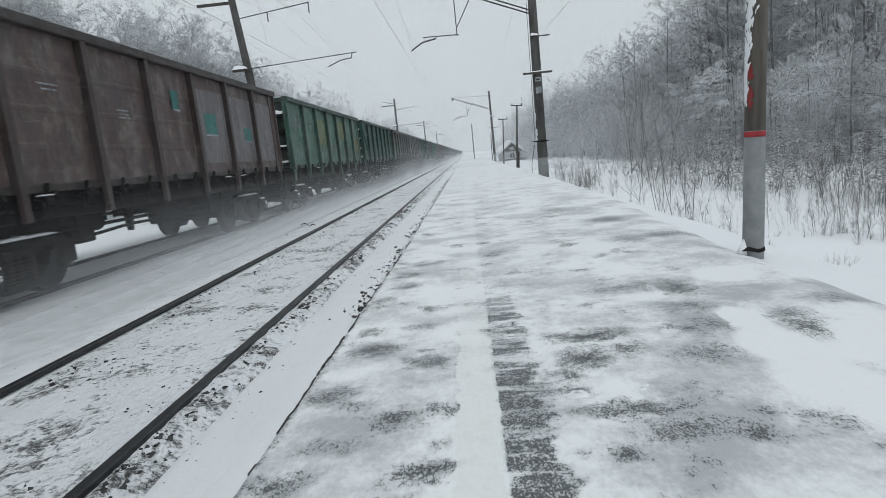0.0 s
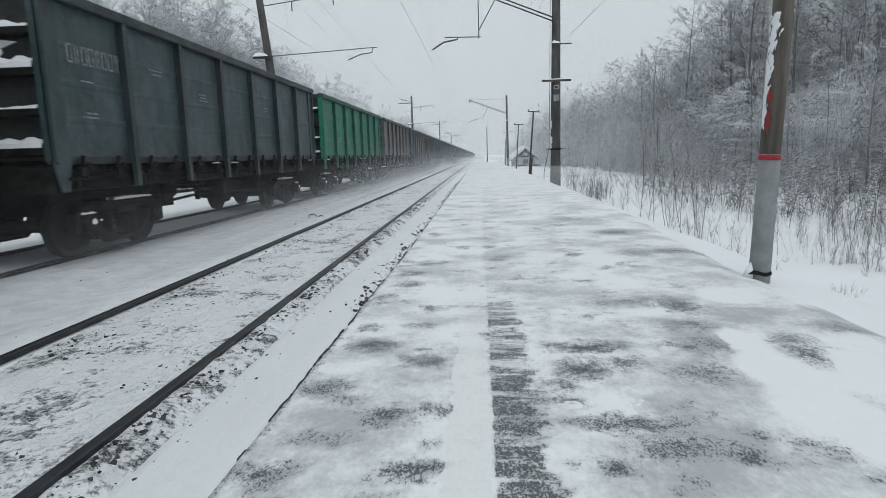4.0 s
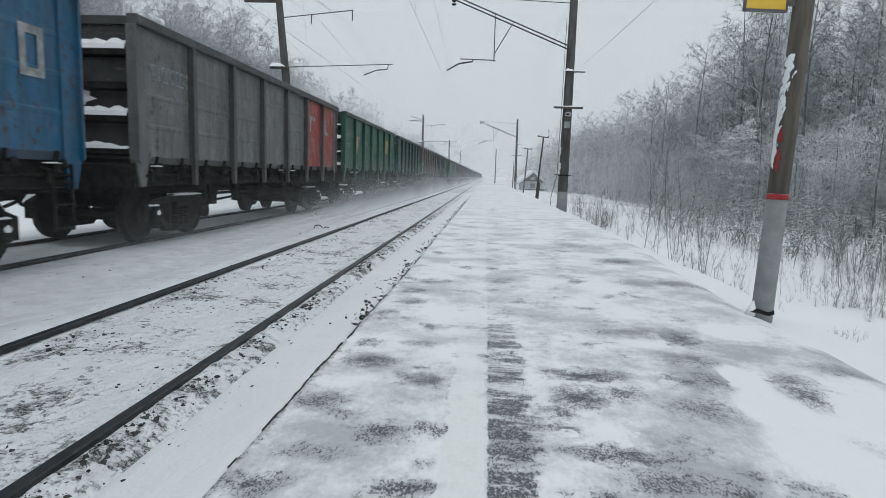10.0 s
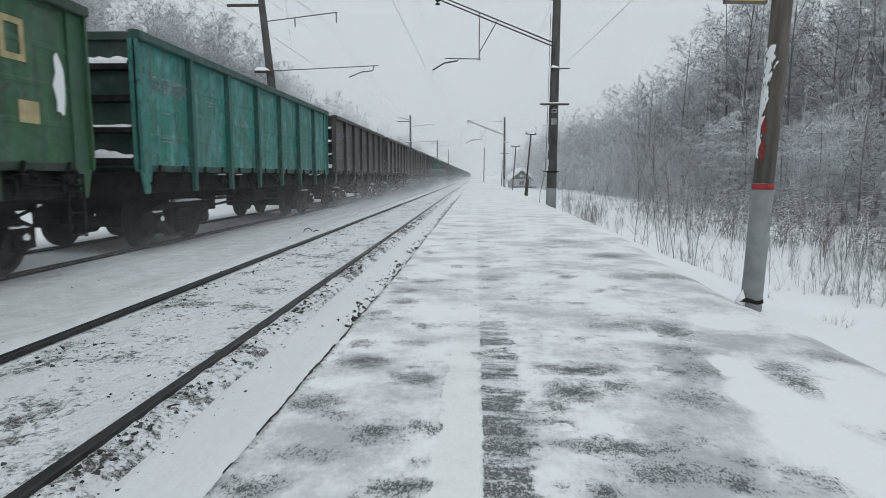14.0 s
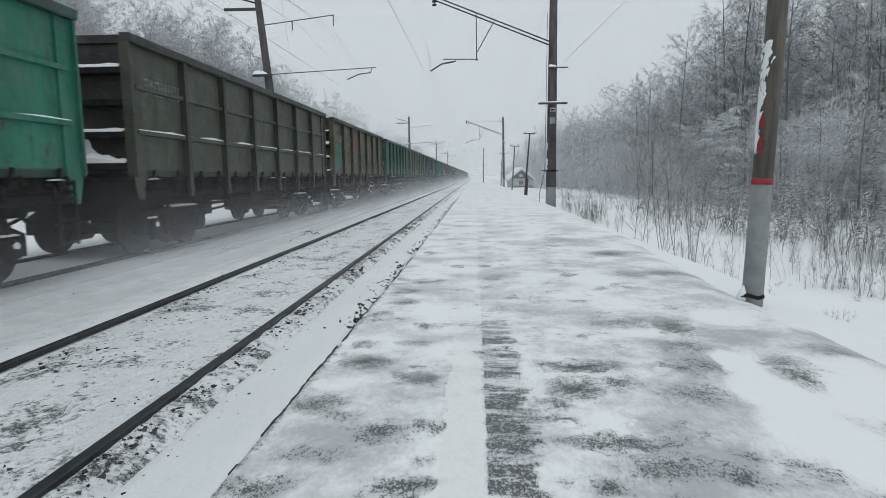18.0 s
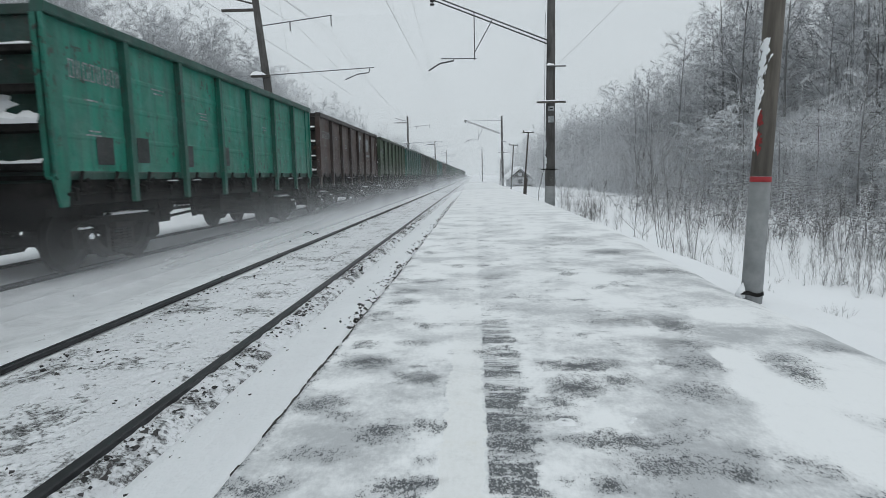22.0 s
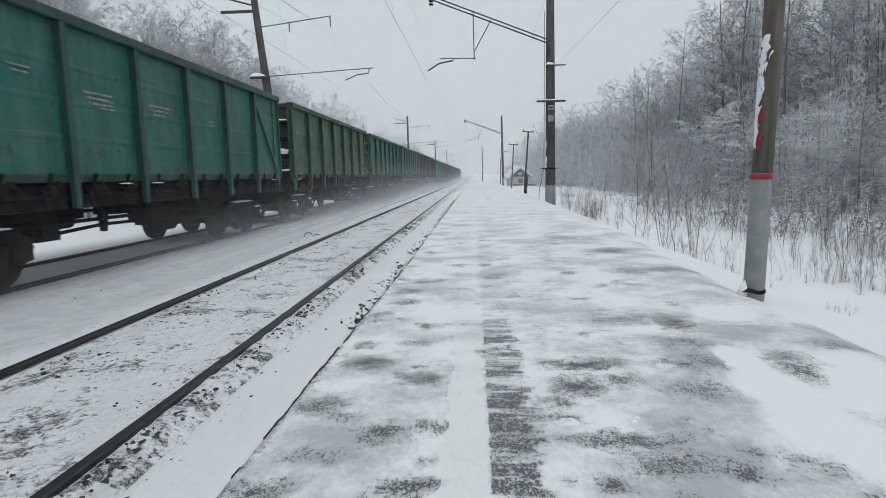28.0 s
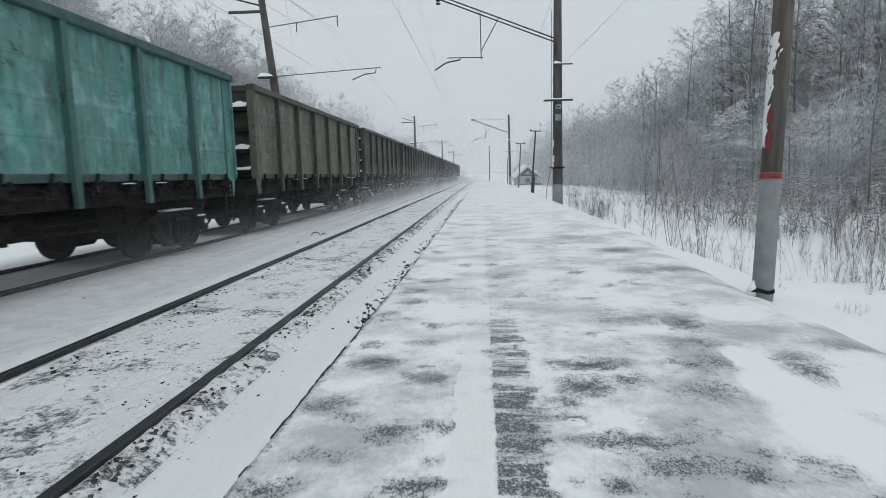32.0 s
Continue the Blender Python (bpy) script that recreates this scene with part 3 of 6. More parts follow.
for side in (0, nc - 1):
    o = len(mb.v)
    for j, y in enumerate(p_rows):
        p = mb.v[j * nc + side]
        mb.v.append((p[0], p[1], -0.4))
    for j in range(len(p_rows) - 1):
        q = (j * nc + side, (j + 1) * nc + side, o + j + 1, o + j)
        mb.f.append(q)
plat = part("platform", mb, M_PLAT)
swept = plat.data.attributes.new("swept", "FLOAT", "POINT")
for i, v in enumerate(plat.data.vertices):
    q = 0.0
    for sign, group in ((-1, VEILS), (1, TONGUES)):
        for cx, cy, rx, ry in group:
            d = math.hypot((v.co.x - cx) / rx, (v.co.y - cy) / ry)
            if d < 1.5:
                w = smooth01(1.5, 0.3, d)
                q = max(q, w) if sign > 0 else min(q, -w)
    swept.data[i].value = q
tagged(plat, "low asphalt station platform under thin wind-blown snow", "platform", kind="structure")


def broken_edge():
    """The crumbled dark rim of the asphalt along the track."""
    mb = MB()
    rnd = random.Random(17)
    y = -1.0
    while y < 40:
        st = 0.035 + 0.0015 * max(0, y)
        n = rnd.randint(2, 9)
        if rnd.random() < 0.74:
            w = [max(0.0015, rnd.gauss(0.003, 0.005)) for _ in range(n + 1)]
            o = len(mb.v)
            for i in range(n + 1):
                x = left_edge(y + i * st) - 0.004
                mb.v += [(x - 0.3 * w[i], y + i * st, -0.05), (x - 0.25 * w[i], y + i * st, 0.007), (x + w[i], y + i * st, 0.007), (x + w[i] * 1.1, y + i * st, -0.02)]
            for i in range(n):
                mb.f += [(o + i * 4 + j, o + i * 4 + j + 1, o + i * 4 + 5 + j, o + i * 4 + 4 + j) for j in range(3)]
        y += n * st + 0.02
    return tagged(part("platform_edge", mb, M_STONE), "crumbled dark asphalt rim of the platform", "platform edge", kind="structure")


broken_edge()


def track_bed():
    xs = spaced([(-3.95, -1.5, 0.07)])
    ys = spaced([(-4, 14, 0.09), (14, 40, 0.4), (40, 130, 2), (130, 420, 20)])

    def fz(x, y):
        rag = 0.13 * noise.noise(Vector((2.0, y * 1.3, 4))) + 0.09 * noise.noise(Vector((x * 3, y * 5, 9))) + 0.05 * noise.noise(Vector((x * 9, y * 13, 2)))
        edge = smooth01(-3.95, -3.7, x) * smooth01(-1.50 + rag, -1.74 + rag, x)
        edge *= 1 - (0.34 + 0.36 * noise.noise(Vector((7.0, y * 0.5, 3)))) * smooth01(-3.0, -3.34, x)
        far = 0.034 * smooth01(13, 34, y) * (0.75 + 0.9 * noise.noise(Vector((x * 0.7, y * 0.11, 6))))
        return -0.345 + (0.112 + far) * edge + edge * (0.016 * noise.noise(Vector((x * 9, y * 6, 0))) + 0.012 * noise.noise(Vector((x * 22, y * 18, 5))))
    return tagged(part("ballast", sheet(xs, ys, fz), M_BALLAST), "crushed-stone ballast thinly covered with snow between rails", "ballast", kind="structure")


track_bed()


def rail(x, label):
    """Head, web and foot of a rail, with a little sideways waver."""
    ob = thing("rail", pose(x, 0, RAIL_Z), label, "rail", "railway rails", "structure")
    ys = spaced([(-30, 40, 2.0), (40, 200, 10), (200, 900, 100)])
    for nm, prof, mat in (("rail_head", [(-0.037, -0.04), (0.037, -0.04), (0.037, -0.008), (0.028, 0), (-0.028, 0), (-0.037, -0.008)], M_HEAD),
                          ("rail_web", [(-0.075, -0.18), (0.075, -0.18), (0.075, -0.165), (0.012, -0.14), (0.012, -0.041), (-0.012, -0.041), (-0.012, -0.14), (-0.075, -0.165)], M_RAIL)):
        m = MB()
        n = len(prof)
        for y in ys:
            dx = 0.008 * noise.noise(Vector((x, y * 0.13, 2)))
            dz = 0.006 * noise.noise(Vector((x, y * 0.21, 7)))
            m.v += [(u + dx, y, v + dz) for u, v in prof]
        for j in range(len(ys) - 1):
            m.f += [(j * n + i, j * n + (i + 1) % n, (j + 1) * n + (i + 1) % n, (j + 1) * n + i) for i in range(n)]
        part(nm, m, mat, ob)
    return ob


for axis, lab in ((NEAR_AXIS, "worn steel rail half sunk in snowy ballast"), (FAR_AXIS, "steel rail under the passing freight train")):
    for s in (-0.797, 0.797):
        rail(axis + s, lab)


def stones():
    """Loose crushed stone along the rail and the broken platform edge."""
    rnd = random.Random(5)
    mb = MB()

    def stone(x, y, z, r):
        bm = []
        ax = Euler((rnd.uniform(0, 6), rnd.uniform(0, 6), rnd.uniform(0, 6))).to_matrix()
        for p in ((1, 0, 0), (-1, 0, 0), (0, 1, 0), (0, -1, 0), (0, 0, 1), (0, 0, -1)):
            q = ax @ (Vector(p) * r * rnd.uniform(0.35, 1.45))
            bm.append((x + q.x, y + q.y, z - 0.25 * r + q.z * 0.6))
        mb.add(bm, [(0, 2, 4), (2, 1, 4), (1, 3, 4), (3, 0, 4), (2, 0, 5), (1, 2, 5), (3, 1, 5), (0, 3, 5)])

    for _ in range(2700):
        y = 1.2 + 26 * rnd.random() ** 1.5
        clump = noise.noise(Vector((1.0, y * 1.3, 0)))
        if clump < 0.05 and rnd.random() < 0.72:
            continue
        off = abs(rnd.gauss(0, 0.095))
        stone(-1.81 + off, y, -0.228 - 0.05 * smooth01(0.12, 0.3, off), (0.005 + 0.030 * rnd.random() ** 4.2) * (1 - 0.4 * smooth01(0.1, 0.3, off)) * (0.75 + 0.35 * smooth01(2.5, 8, y)))
    for _ in range(3000):
        y = 1.6 + 22 * rnd.random() ** 1.4
        x = rnd.uniform(-3.35, -1.98)
        if noise.noise(Vector((x * 2.2, y * 1.5, 9))) < 0.2 - 0.25 * smooth01(-2.8, -3.3, x):
            continue
        stone(x, y, -0.232, 0.005 + 0.021 * rnd.random() ** 2.5)
    for _ in range(900):
        y = 4.2 + 26 * rnd.random() ** 1.4
        if noise.noise(Vector((3.0, y * 1.1, 2))) < -0.1:
            continue
        stone(left_edge(y) - 0.015 + rnd.gauss(-0.05, 0.06), y, -0.02 - 0.03 * rnd.random(), 0.006 + 0.022 * rnd.random() ** 2.6)
    for _ in range(170):
        x, y = rnd.uniform(-6.0, -3.6), 3.5 + 20 * rnd.random() ** 1.3
        stone(x, y, ground_z(x, y) + 0.003, 0.006 + 0.018 * rnd.random() ** 3)
    for _ in range(130):
        y = 1.4 + 16 * rnd.random() ** 1.5
        x = -1.62 + abs(rnd.gauss(0, 0.16))
        if x < -0.95:
            stone(x, y, ground_z(x, y) + 0.002, 0.004 + 0.012 * rnd.random() ** 2.5)
    return tagged(part("loose_stones", mb, M_STONE), "dark loose stones poking out of the snow", "stones", kind="stuff")


stones()


# ---- poles and overhead line ----
def snow_cap(x0, x1, y0, y1, z, h, m=None):
    mb = MB()
    n = 6
    for j in range(n + 1):
        for i in range(n + 1):
            u, v = i / n, j / n
            e = min(u, 1 - u, v, 1 - v) * 2
            mb.v.append((x0 + (x1 - x0) * u, y0 + (y1 - y0) * v, z + h * min(1, e * 2.2) * (0.8 + 0.4 * noise.noise(Vector((u * 3 + x0, v * 3 + z, 1))))))
    mb.f = [(j * (n + 1) + i, j * (n + 1) + i + 1, (j + 1) * (n + 1) + i + 1, (j + 1) * (n + 1) + i) for j in range(n) for i in range(n)]
    mb.f.append(tuple([i for i in range(n + 1)][::-1]))
    return mb


def cable_loop(x, y, pts):
    ob = thing("cable_loop", pose(x, y, ground_z(x, y)), "short loop of dark cable sticking out of snow", "cable")
    part("loop", MB().tube([(a * 0.55, b * 0.55, c * 0.6) for a, b, c in pts], 0.011, 6), M_GEAR, ob, smooth=True)


cable_loop(-4.2, 14.9, [(-0.25, 0, -0.05), (-0.2, 0, 0.1), (0, 0, 0.14), (0.1, 0.05, 0.08), (0.16, 0.05, -0.05)])
cable_loop(-3.95, 14.6, [(-0.1, 0, -0.03), (0.02, 0, 0.05), (0.14, 0.03, 0.02), (0.2, 0.03, -0.05)])
cable_loop(-4.15, 13.2, [(-0.06, 0, -0.04), (0.0, 0, 0.04), (0.06, 0, -0.03)])


def snow_clump(x, y, r):
    ob = thing("snow_clump", pose(x, y, 0), "small lump of trodden snow on the platform", "snow clump", "lumps of trodden snow")
    mb = MB()
    rnd = random.Random(int(x * 100 + y * 10))
    for i in range(5):
        for j in range(9):
            a, e = 2 * math.pi * j / 9, i / 4 * math.pi / 2
            q = r * rnd.uniform(0.8, 1.15)
            mb.v.append((q * math.cos(a) * math.cos(e), q * math.sin(a) * math.cos(e), -0.008 + 0.4 * r * math.sin(e) * rnd.uniform(0.7, 1.1)))
    mb.f = [(i * 9 + j, i * 9 + (j + 1) % 9, i * 9 + 9 + (j + 1) % 9, i * 9 + 9 + j) for i in range(4) for j in range(9)] + [tuple(range(36, 45))]
    part("lump", mb, M_SNOW, ob, smooth=True)


for cx, cy, cr in ((0.50, 2.60, 0.055), (0.53, 2.52, 0.04), (0.80, 2.62, 0.028), (0.83, 2.66, 0.02)):
    snow_clump(cx, cy, cr)


def sign_pole():
    ob = thing("sign_pole", pose(2.705, 5.6, 0, 0, 1.75, 0), "brown weathered post with grey foot, red band and clinging snow", "pole")
    part("shaft", MB().tube([(0, 0, 1.10), (0.005, 0, 2.2), (0, 0, 4.6)], [0.0880, 0.0855, 0.081], 20), M_POLE, ob, "brown weathered upper shaft", True)
    part("painted_foot", MB().tube([(0, 0, -0.5), (0, 0, 1.045)], [0.0955, 0.0895], 20), M_GREYPAINT, ob, "grey painted foot", True)
    part("red_band", MB().tube([(0, 0, 1.045), (0, 0, 1.095)], [0.0915, 0.091], 20), M_RED, ob, "red painted band", True)
    mb = MB()
    for i in range(25):
        a = 2 * math.pi * i / 24
        lift = 0.008 * math.sin(a * 2 + 1.0) + 0.004 * math.sin(a * 5)
        flare = 0.104 + 0.045 * max(0.0, -math.cos(a - 0.4)) ** 6
        mb.v += [(flare * math.cos(a), flare * math.sin(a), -0.012 + lift), (0.0975 * math.cos(a), 0.0975 * math.sin(a), 0.022 + lift), (0.093 * math.cos(a), 0.093 * math.sin(a), 0.0 + lift)]
    mb.f = [(i * 3 + j, i * 3 + j + 1, i * 3 + j + 4, i * 3 + j + 3) for i in range(24) for j in range(2)]
    part("foot_collar", mb, M_GEAR, ob, "dark torn collar")
    # snow plastered on the windward side, and old red smears
    rnd = random.Random(3)
    mb = MB()
    for i in range(330):
        z = 1.33 + 0.98 * rnd.random() ** 0.85
        ang = math.pi + 0.30 + 0.34 * math.sin(z * 3.1) + rnd.gauss(0, 0.30 * min(1.0, 0.45 + abs(z - 1.35)))
        w, h = rnd.uniform(0.003, 0.019), rnd.uniform(0.008, 0.04)
        c = []
        for j in range(7):
            a = 2 * math.pi * j / 7
            rr = rnd.uniform(0.45, 1.25)
            th = ang + math.cos(a) * w * rr / 0.085
            c.append((0.0882 * math.cos(th), 0.0882 * math.sin(th), z + math.sin(a) * h * rr + math.cos(a) * w * 0.8))
        mid = (0.094 * math.cos(ang), 0.094 * math.sin(ang), z)
        mb.add(c + [mid], [(j, (j + 1) % 7, 7) for j in range(7)])
    tagged(part("plastered_snow", mb, M_SNOW, ob, "snow stuck to the shaft", True), kind="stuff")
    mb = MB()
    for z, a0, h in ((1.38, 0.55, 0.07), (1.34, 0.75, 0.05), (1.42, 0.85, 0.04), (1.47, 0.65, 0.035), (1.62, 0.6, 0.06), (1.57, 0.75, 0.04), (1.68, 0.55, 0.035)):
        c = []
        for j in range(15):
            a = 2 * math.pi * j / 15
            rr = rnd.uniform(0.35, 1.25)
            th = math.pi + a0 + 0.24 * math.cos(a) * rr
            c.append((0.0898 * math.cos(th), 0.0898 * math.sin(th), z + h * math.sin(a) * rr))
        mb.add(c, [tuple(range(15))])
    tagged(part("red_smear", mb, M_SMEAR, ob, "smears of red paint"), kind="stuff")
    part("snow_lump", MB().tube([(-0.115, -0.02, -0.04), (-0.10, -0.02, 0.03), (-0.09, -0.01, 0.10)], [0.05, 0.035, 0.004], 10), M_SNOW, ob, smooth=True)
    sg = thing("hanging_sign", pose(2.705, 5.6, 0, 0, 1.75, 0), "amber enamel sign in a grey frame on a post bracket", "sign")
    part("plate", MB().box(-0.495, -0.155, -0.03, 0.0, 2.70, 3.14, bev=0.004), M_SIGN, sg, "plain amber plate")
    f = MB()
    f.box(-0.51, -0.14, -0.036, 0.006, 2.682, 2.70).box(-0.51, -0.14, -0.036, 0.006, 3.14, 3.158).box(-0.51, -0.495, -0.036, 0.006, 2.70, 3.14).box(-0.155, -0.14, -0.036, 0.006, 2.70, 3.14)
    part("frame", f, M_STEELARM, sg, "grey metal frame")
    for z in (2.74, 3.04):
        part("bracket", MB().box(-0.14, -0.06, -0.02, 0.0, z, z + 0.06), M_STEELARM, sg)


sign_pole()


def insulator(parent, top, length, n=4, axis=(0, 0, -1), r=0.06):
    mb = MB()
    d = Vector(axis)
    pts, rad = [], []
    for i in range(n):
        a = i * length / n
        pts += [Vector(top) + d * (a + length / n * q) for q in (0.0, 0.25, 0.3, 0.7, 0.75)]
        rad += [0.02, 0.025, r, r * 0.85, 0.02]
    mb.tube(pts, rad, 10)
    return part("insulator", mb, M_INSUL, parent, "dark glazed insulator", True)


def contact_pole(x, y, lean, side, full, slim=1.0, tall=10.2, shaft_lean=0.0):
    """A round concrete pole with a cantilever. side: +1 stands right of its track, -1 left of it."""
    ob = thing("contact_line_pole", pose(x, y, 0, 0, lean, 0), "tall weathered concrete pole carrying overhead line brackets" if side > 0 else "grey concrete pole beyond the train with line brackets", "pole", "contact line poles")
    tip = math.tan(radians(shaft_lean))
    part("shaft", MB().tube([((6.2 - z) * tip, 0, z) for z in (-0.9, 4, tall)], [0.225 * slim, 0.20 * slim, 0.155 * slim], 18), M_CONC, ob, smooth=True)
    if side > 0:
        part("painted_foot", MB().tube([(0, 0, -0.6), (0, 0, 0.62)], [0.232 * slim, 0.226 * slim], 18), M_GREYPAINT, ob, "grey painted foot", True)
        part("crossarm", MB().box(-0.62, 0.62, -0.27, -0.21, 4.18, 4.26), M_WOOD, ob, "dark crossarm")
        part("arm_snow", snow_cap(-0.6, 0.6, -0.28, -0.2, 4.262, 0.05), M_SNOW, ob, smooth=True)
        part("bracket_arm", MB().box(-0.05, 0.62, -0.25, -0.2, 5.70, 5.75), M_STEELARM, ob)
        part("bracket_snow", snow_cap(-0.22, 0.15, -0.3, 0.05, 5.75, 0.14), M_SNOW, ob, smooth=True)
        if full:
            part("number_plate", MB().box(-0.12, 0.12, -0.232, -0.212, 3.86, 4.04), M_MARK, ob, "small pale plate")
            part("number_plate", MB().box(-0.12, 0.12, -0.236, -0.214, 3.36, 3.64), M_MARK, ob, "small pale plate")
            part("number_bar", MB().box(-0.07, 0.07, -0.24, -0.232, 3.92, 3.98), M_GEAR, ob)
            part("clamp", MB().tube([(0, 0, 1.3), (0, 0, 1.36)], [0.24, 0.24], 16), M_GEAR, ob, "iron clamp")
            part("clamp", MB().box(-0.42, 0.3, -0.26, -0.22, 1.32, 1.36), M_GEAR, ob)
            part("ground_wire", MB().tube([(-0.26, -0.1, 8), (-0.27, -0.1, 4), (-0.30, -0.12, 1.3), (-0.5, -0.1, 0.4), (-0.52, -0.1, -0.4)], 0.012, 5), M_WIRE, ob)
            rnd = random.Random(9)
            mb = MB()
            for i in range(40):
                z = rnd.uniform(1.4, 2.9)
                th = math.pi + rnd.uniform(-0.2, 0.45)
                w, h = rnd.uniform(0.03, 0.08), rnd.uniform(0.05, 0.14)
                c = [(0.218 * math.cos(th + w / 0.2 * math.cos(a)), 0.218 * math.sin(th + w / 0.2 * math.cos(a)), z + h * math.sin(a)) for a in [j * 1.047 for j in range(6)]]
                mb.add(c + [(0.235 * math.cos(th), 0.235 * math.sin(th), z)], [(j, (j + 1) % 6, 6) for j in range(6)])
            tagged(part("plastered_snow", mb, M_SNOW, ob, smooth=True), kind="stuff")
    s = -side
    if side > 0:
        # inclined bracket rising towards the track, held by a rod
        a, b = Vector((0.15 * s, 0, 6.86)), Vector((5.2 * s, 0, 8.87))
        part("cantilever", MB().tube([a, b], 0.03, 8).tube([a + Vector((0, 0.09, -0.13)), b + Vector((0, 0.09, -0.13))], 0.03, 8), M_STEELARM, ob, smooth=True)
        part("tie_rod", MB().tube([(0.1 * s, 0, 8.6), (5.1 * s, 0, 8.82)], 0.016, 6), M_WIRE, ob)
        part("hanger", MB().tube([(3.30 * s, 0, 8.10), (3.28 * s, 0, 6.10)], 0.022, 6), M_WIRE, ob)
        part("hanger", MB().tube([(2.52 * s, 0, 7.76), (3.27 * s, 0, 6.45)], 0.022, 6), M_WIRE, ob)
        part("steady_arm", MB().tube([(3.2 * s, 0, 6.17), (4.75 * s, 0, 6.2)], 0.022, 6), M_STEELARM, ob)
        part("register_arm", MB().tube([(4.2 * s, 0, 6.2), (4.2 * s, 0, 6.1), (4.8 * s, 0, 6.0), (5.3 * s, 0, 5.70)], 0.034, 6), M_STEELARM, ob)
        insulator(ob, (5.1 * s, 0, 8.82), 0.42, 3, r=0.11)
    else:
        a, b = Vector((0.15 * s, 0, 6.16)), Vector((5.32 * s, 0, 6.40))
        part("steady_arm", MB().tube([a, b], 0.02, 8), M_STEELARM, ob)
        part("register_arm", MB().tube([(5.1 * s, 0, 6.38), (5.05 * s, 0, 6.16), (4.5 * s, 0, 6.1), (3.9 * s, 0, 5.86)], 0.026, 6), M_STEELARM, ob)
        part("bracket_arm", MB().tube([(-0.2 * s, 0, 8.46), (3.35 * s, 0, 8.87)], 0.024, 8), M_STEELARM, ob)
        part("drop_rod", MB().tube([(1.3 * s, 0, 8.62), (1.3 * s, 0, 8.2)], 0.03, 6), M_STEELARM, ob)
        part("drop_rod", MB().tube([(3.3 * s, 0, 8.86), (3.3 * s, 0, 8.38)], 0.03, 6), M_STEELARM, ob)
        part("feeder_arm", MB().box(-2.0, -0.2, -0.05, 0.05, 9.16, 9.28), M_WOOD, ob, "dark feeder crossarm")
        part("feeder_brace", MB().tube([(-0.3, 0, 9.46), (-1.95, 0, 9.92)], 0.04, 6), M_WOOD, ob)
        part("bracket_snow", snow_cap(-0.65, 0.1, -0.4, 0.1, 6.12, 0.22), M_SNOW, ob, smooth=True)
        part("foot_bracket", MB().box(-0.65, 0.3, -0.3, -0.2, 6.02, 6.12), M_WOOD, ob)
    return ob


for i in range(2):
    contact_pole((3.42, 4.05)[i], (26.5, 84)[i], (0.2, -0.6)[i], 1, i == 0, (1, 0.8)[i], (10.2, 9.2)[i])
for i in range(4):
    contact_pole(-10.0, (29.0, 91, 155, 217)[i], (0.2, 0.4, -0.3, 0.2)[i], -1, i == 0, (1, 0.85, 0.8, 0.7)[i], shaft_lean=(5.5, 0.5, 0, 0)[i])


def wires():
    spans = [-34 + 60.5 * i for i in range(7)]
    wav = (0.3, -0.3)
    for name, ax, zs, poles, off in (("near", NEAR_AXIS, (6.1, 8.3), [-33.5, 26.5, 84, 146, 206, 266], 0.35), ("far", FAR_AXIS, (5.6, 8.0), [-31, 29, 91, 155, 217, 280], 0.55)):
        ob = thing("overhead_line", pose(0, 0, 0), "thin overhead contact wire hung from a carrier cable", "cable", "overhead lines")
        cw, mw, dr = MB(), MB(), MB()
        call, mall = [], []
        for j in range(len(poles) - 1):
            y0, y1 = poles[j], poles[j + 1]
            x0, x1 = ax + off * (1 if j % 2 else 0.3), ax + off * (0.3 if j % 2 else 1)
            seg = 16
            mpts, cpts = [], []
            for q in range(seg + 1):
                u = q / seg
                sag = 1 - 4 * u * (1 - u) * 0.62
                cpts.append((x0 + (x1 - x0) * u, y0 + (y1 - y0) * u, zs[0]))
                mpts.append((ax + off * 0.5, y0 + (y1 - y0) * u, zs[0] + 0.25 + (zs[1] - zs[0]) * sag))
            call += cpts[:-1]
            mall += mpts[:-1]
            for q in range(2, seg - 1, 3):
                dr.tube([cpts[q], mpts[q]], 0.003, 4)
        cw.tube(call, 0.005, 5)
        mw.tube(mall, 0.0045, 5)
        part("contact_wire", cw, M_WIRE, ob)
        part("carrier_cable", mw, M_WIRE, ob)
        tagged(part("dropper", dr, M_WIRE, ob), kind="stuff")
    for x, z, sagd, y0 in ((-11.6, 8.9, 1.2, 29), (-8.2, 8.3, 1.0, 29), (-7.2, 8.4, 1.1, 29)):
        mb = MB()
        mb.tube([(x, y0 + 58 * (-1 + u / 10), z - sagd * 4 * (u % 10 / 10) * (1 - u % 10 / 10)) for u in range(61)], 0.005, 5)
        tagged(part("feeder_cable", mb, M_WIRE), "thin sagging feeder cable along the line poles", "cable", "feeder cables")
    for x, z, sagd in ((3.75, 5.85, 0.5), (3.3, 8.7, 0.7)):
        mb = MB()
        mb.tube([(x + max(0.0, 1.2 * (1 - u / 10)), 26.5 + 60 * (-1 + u / 10), z - sagd * 4 * (u % 10 / 10) * (1 - u % 10 / 10)) for u in range(61)], 0.005, 5)
        tagged(part("feeder_cable", mb, M_WIRE), "thin dark cable strung between concrete poles", "cable", "feeder cables")


wires()


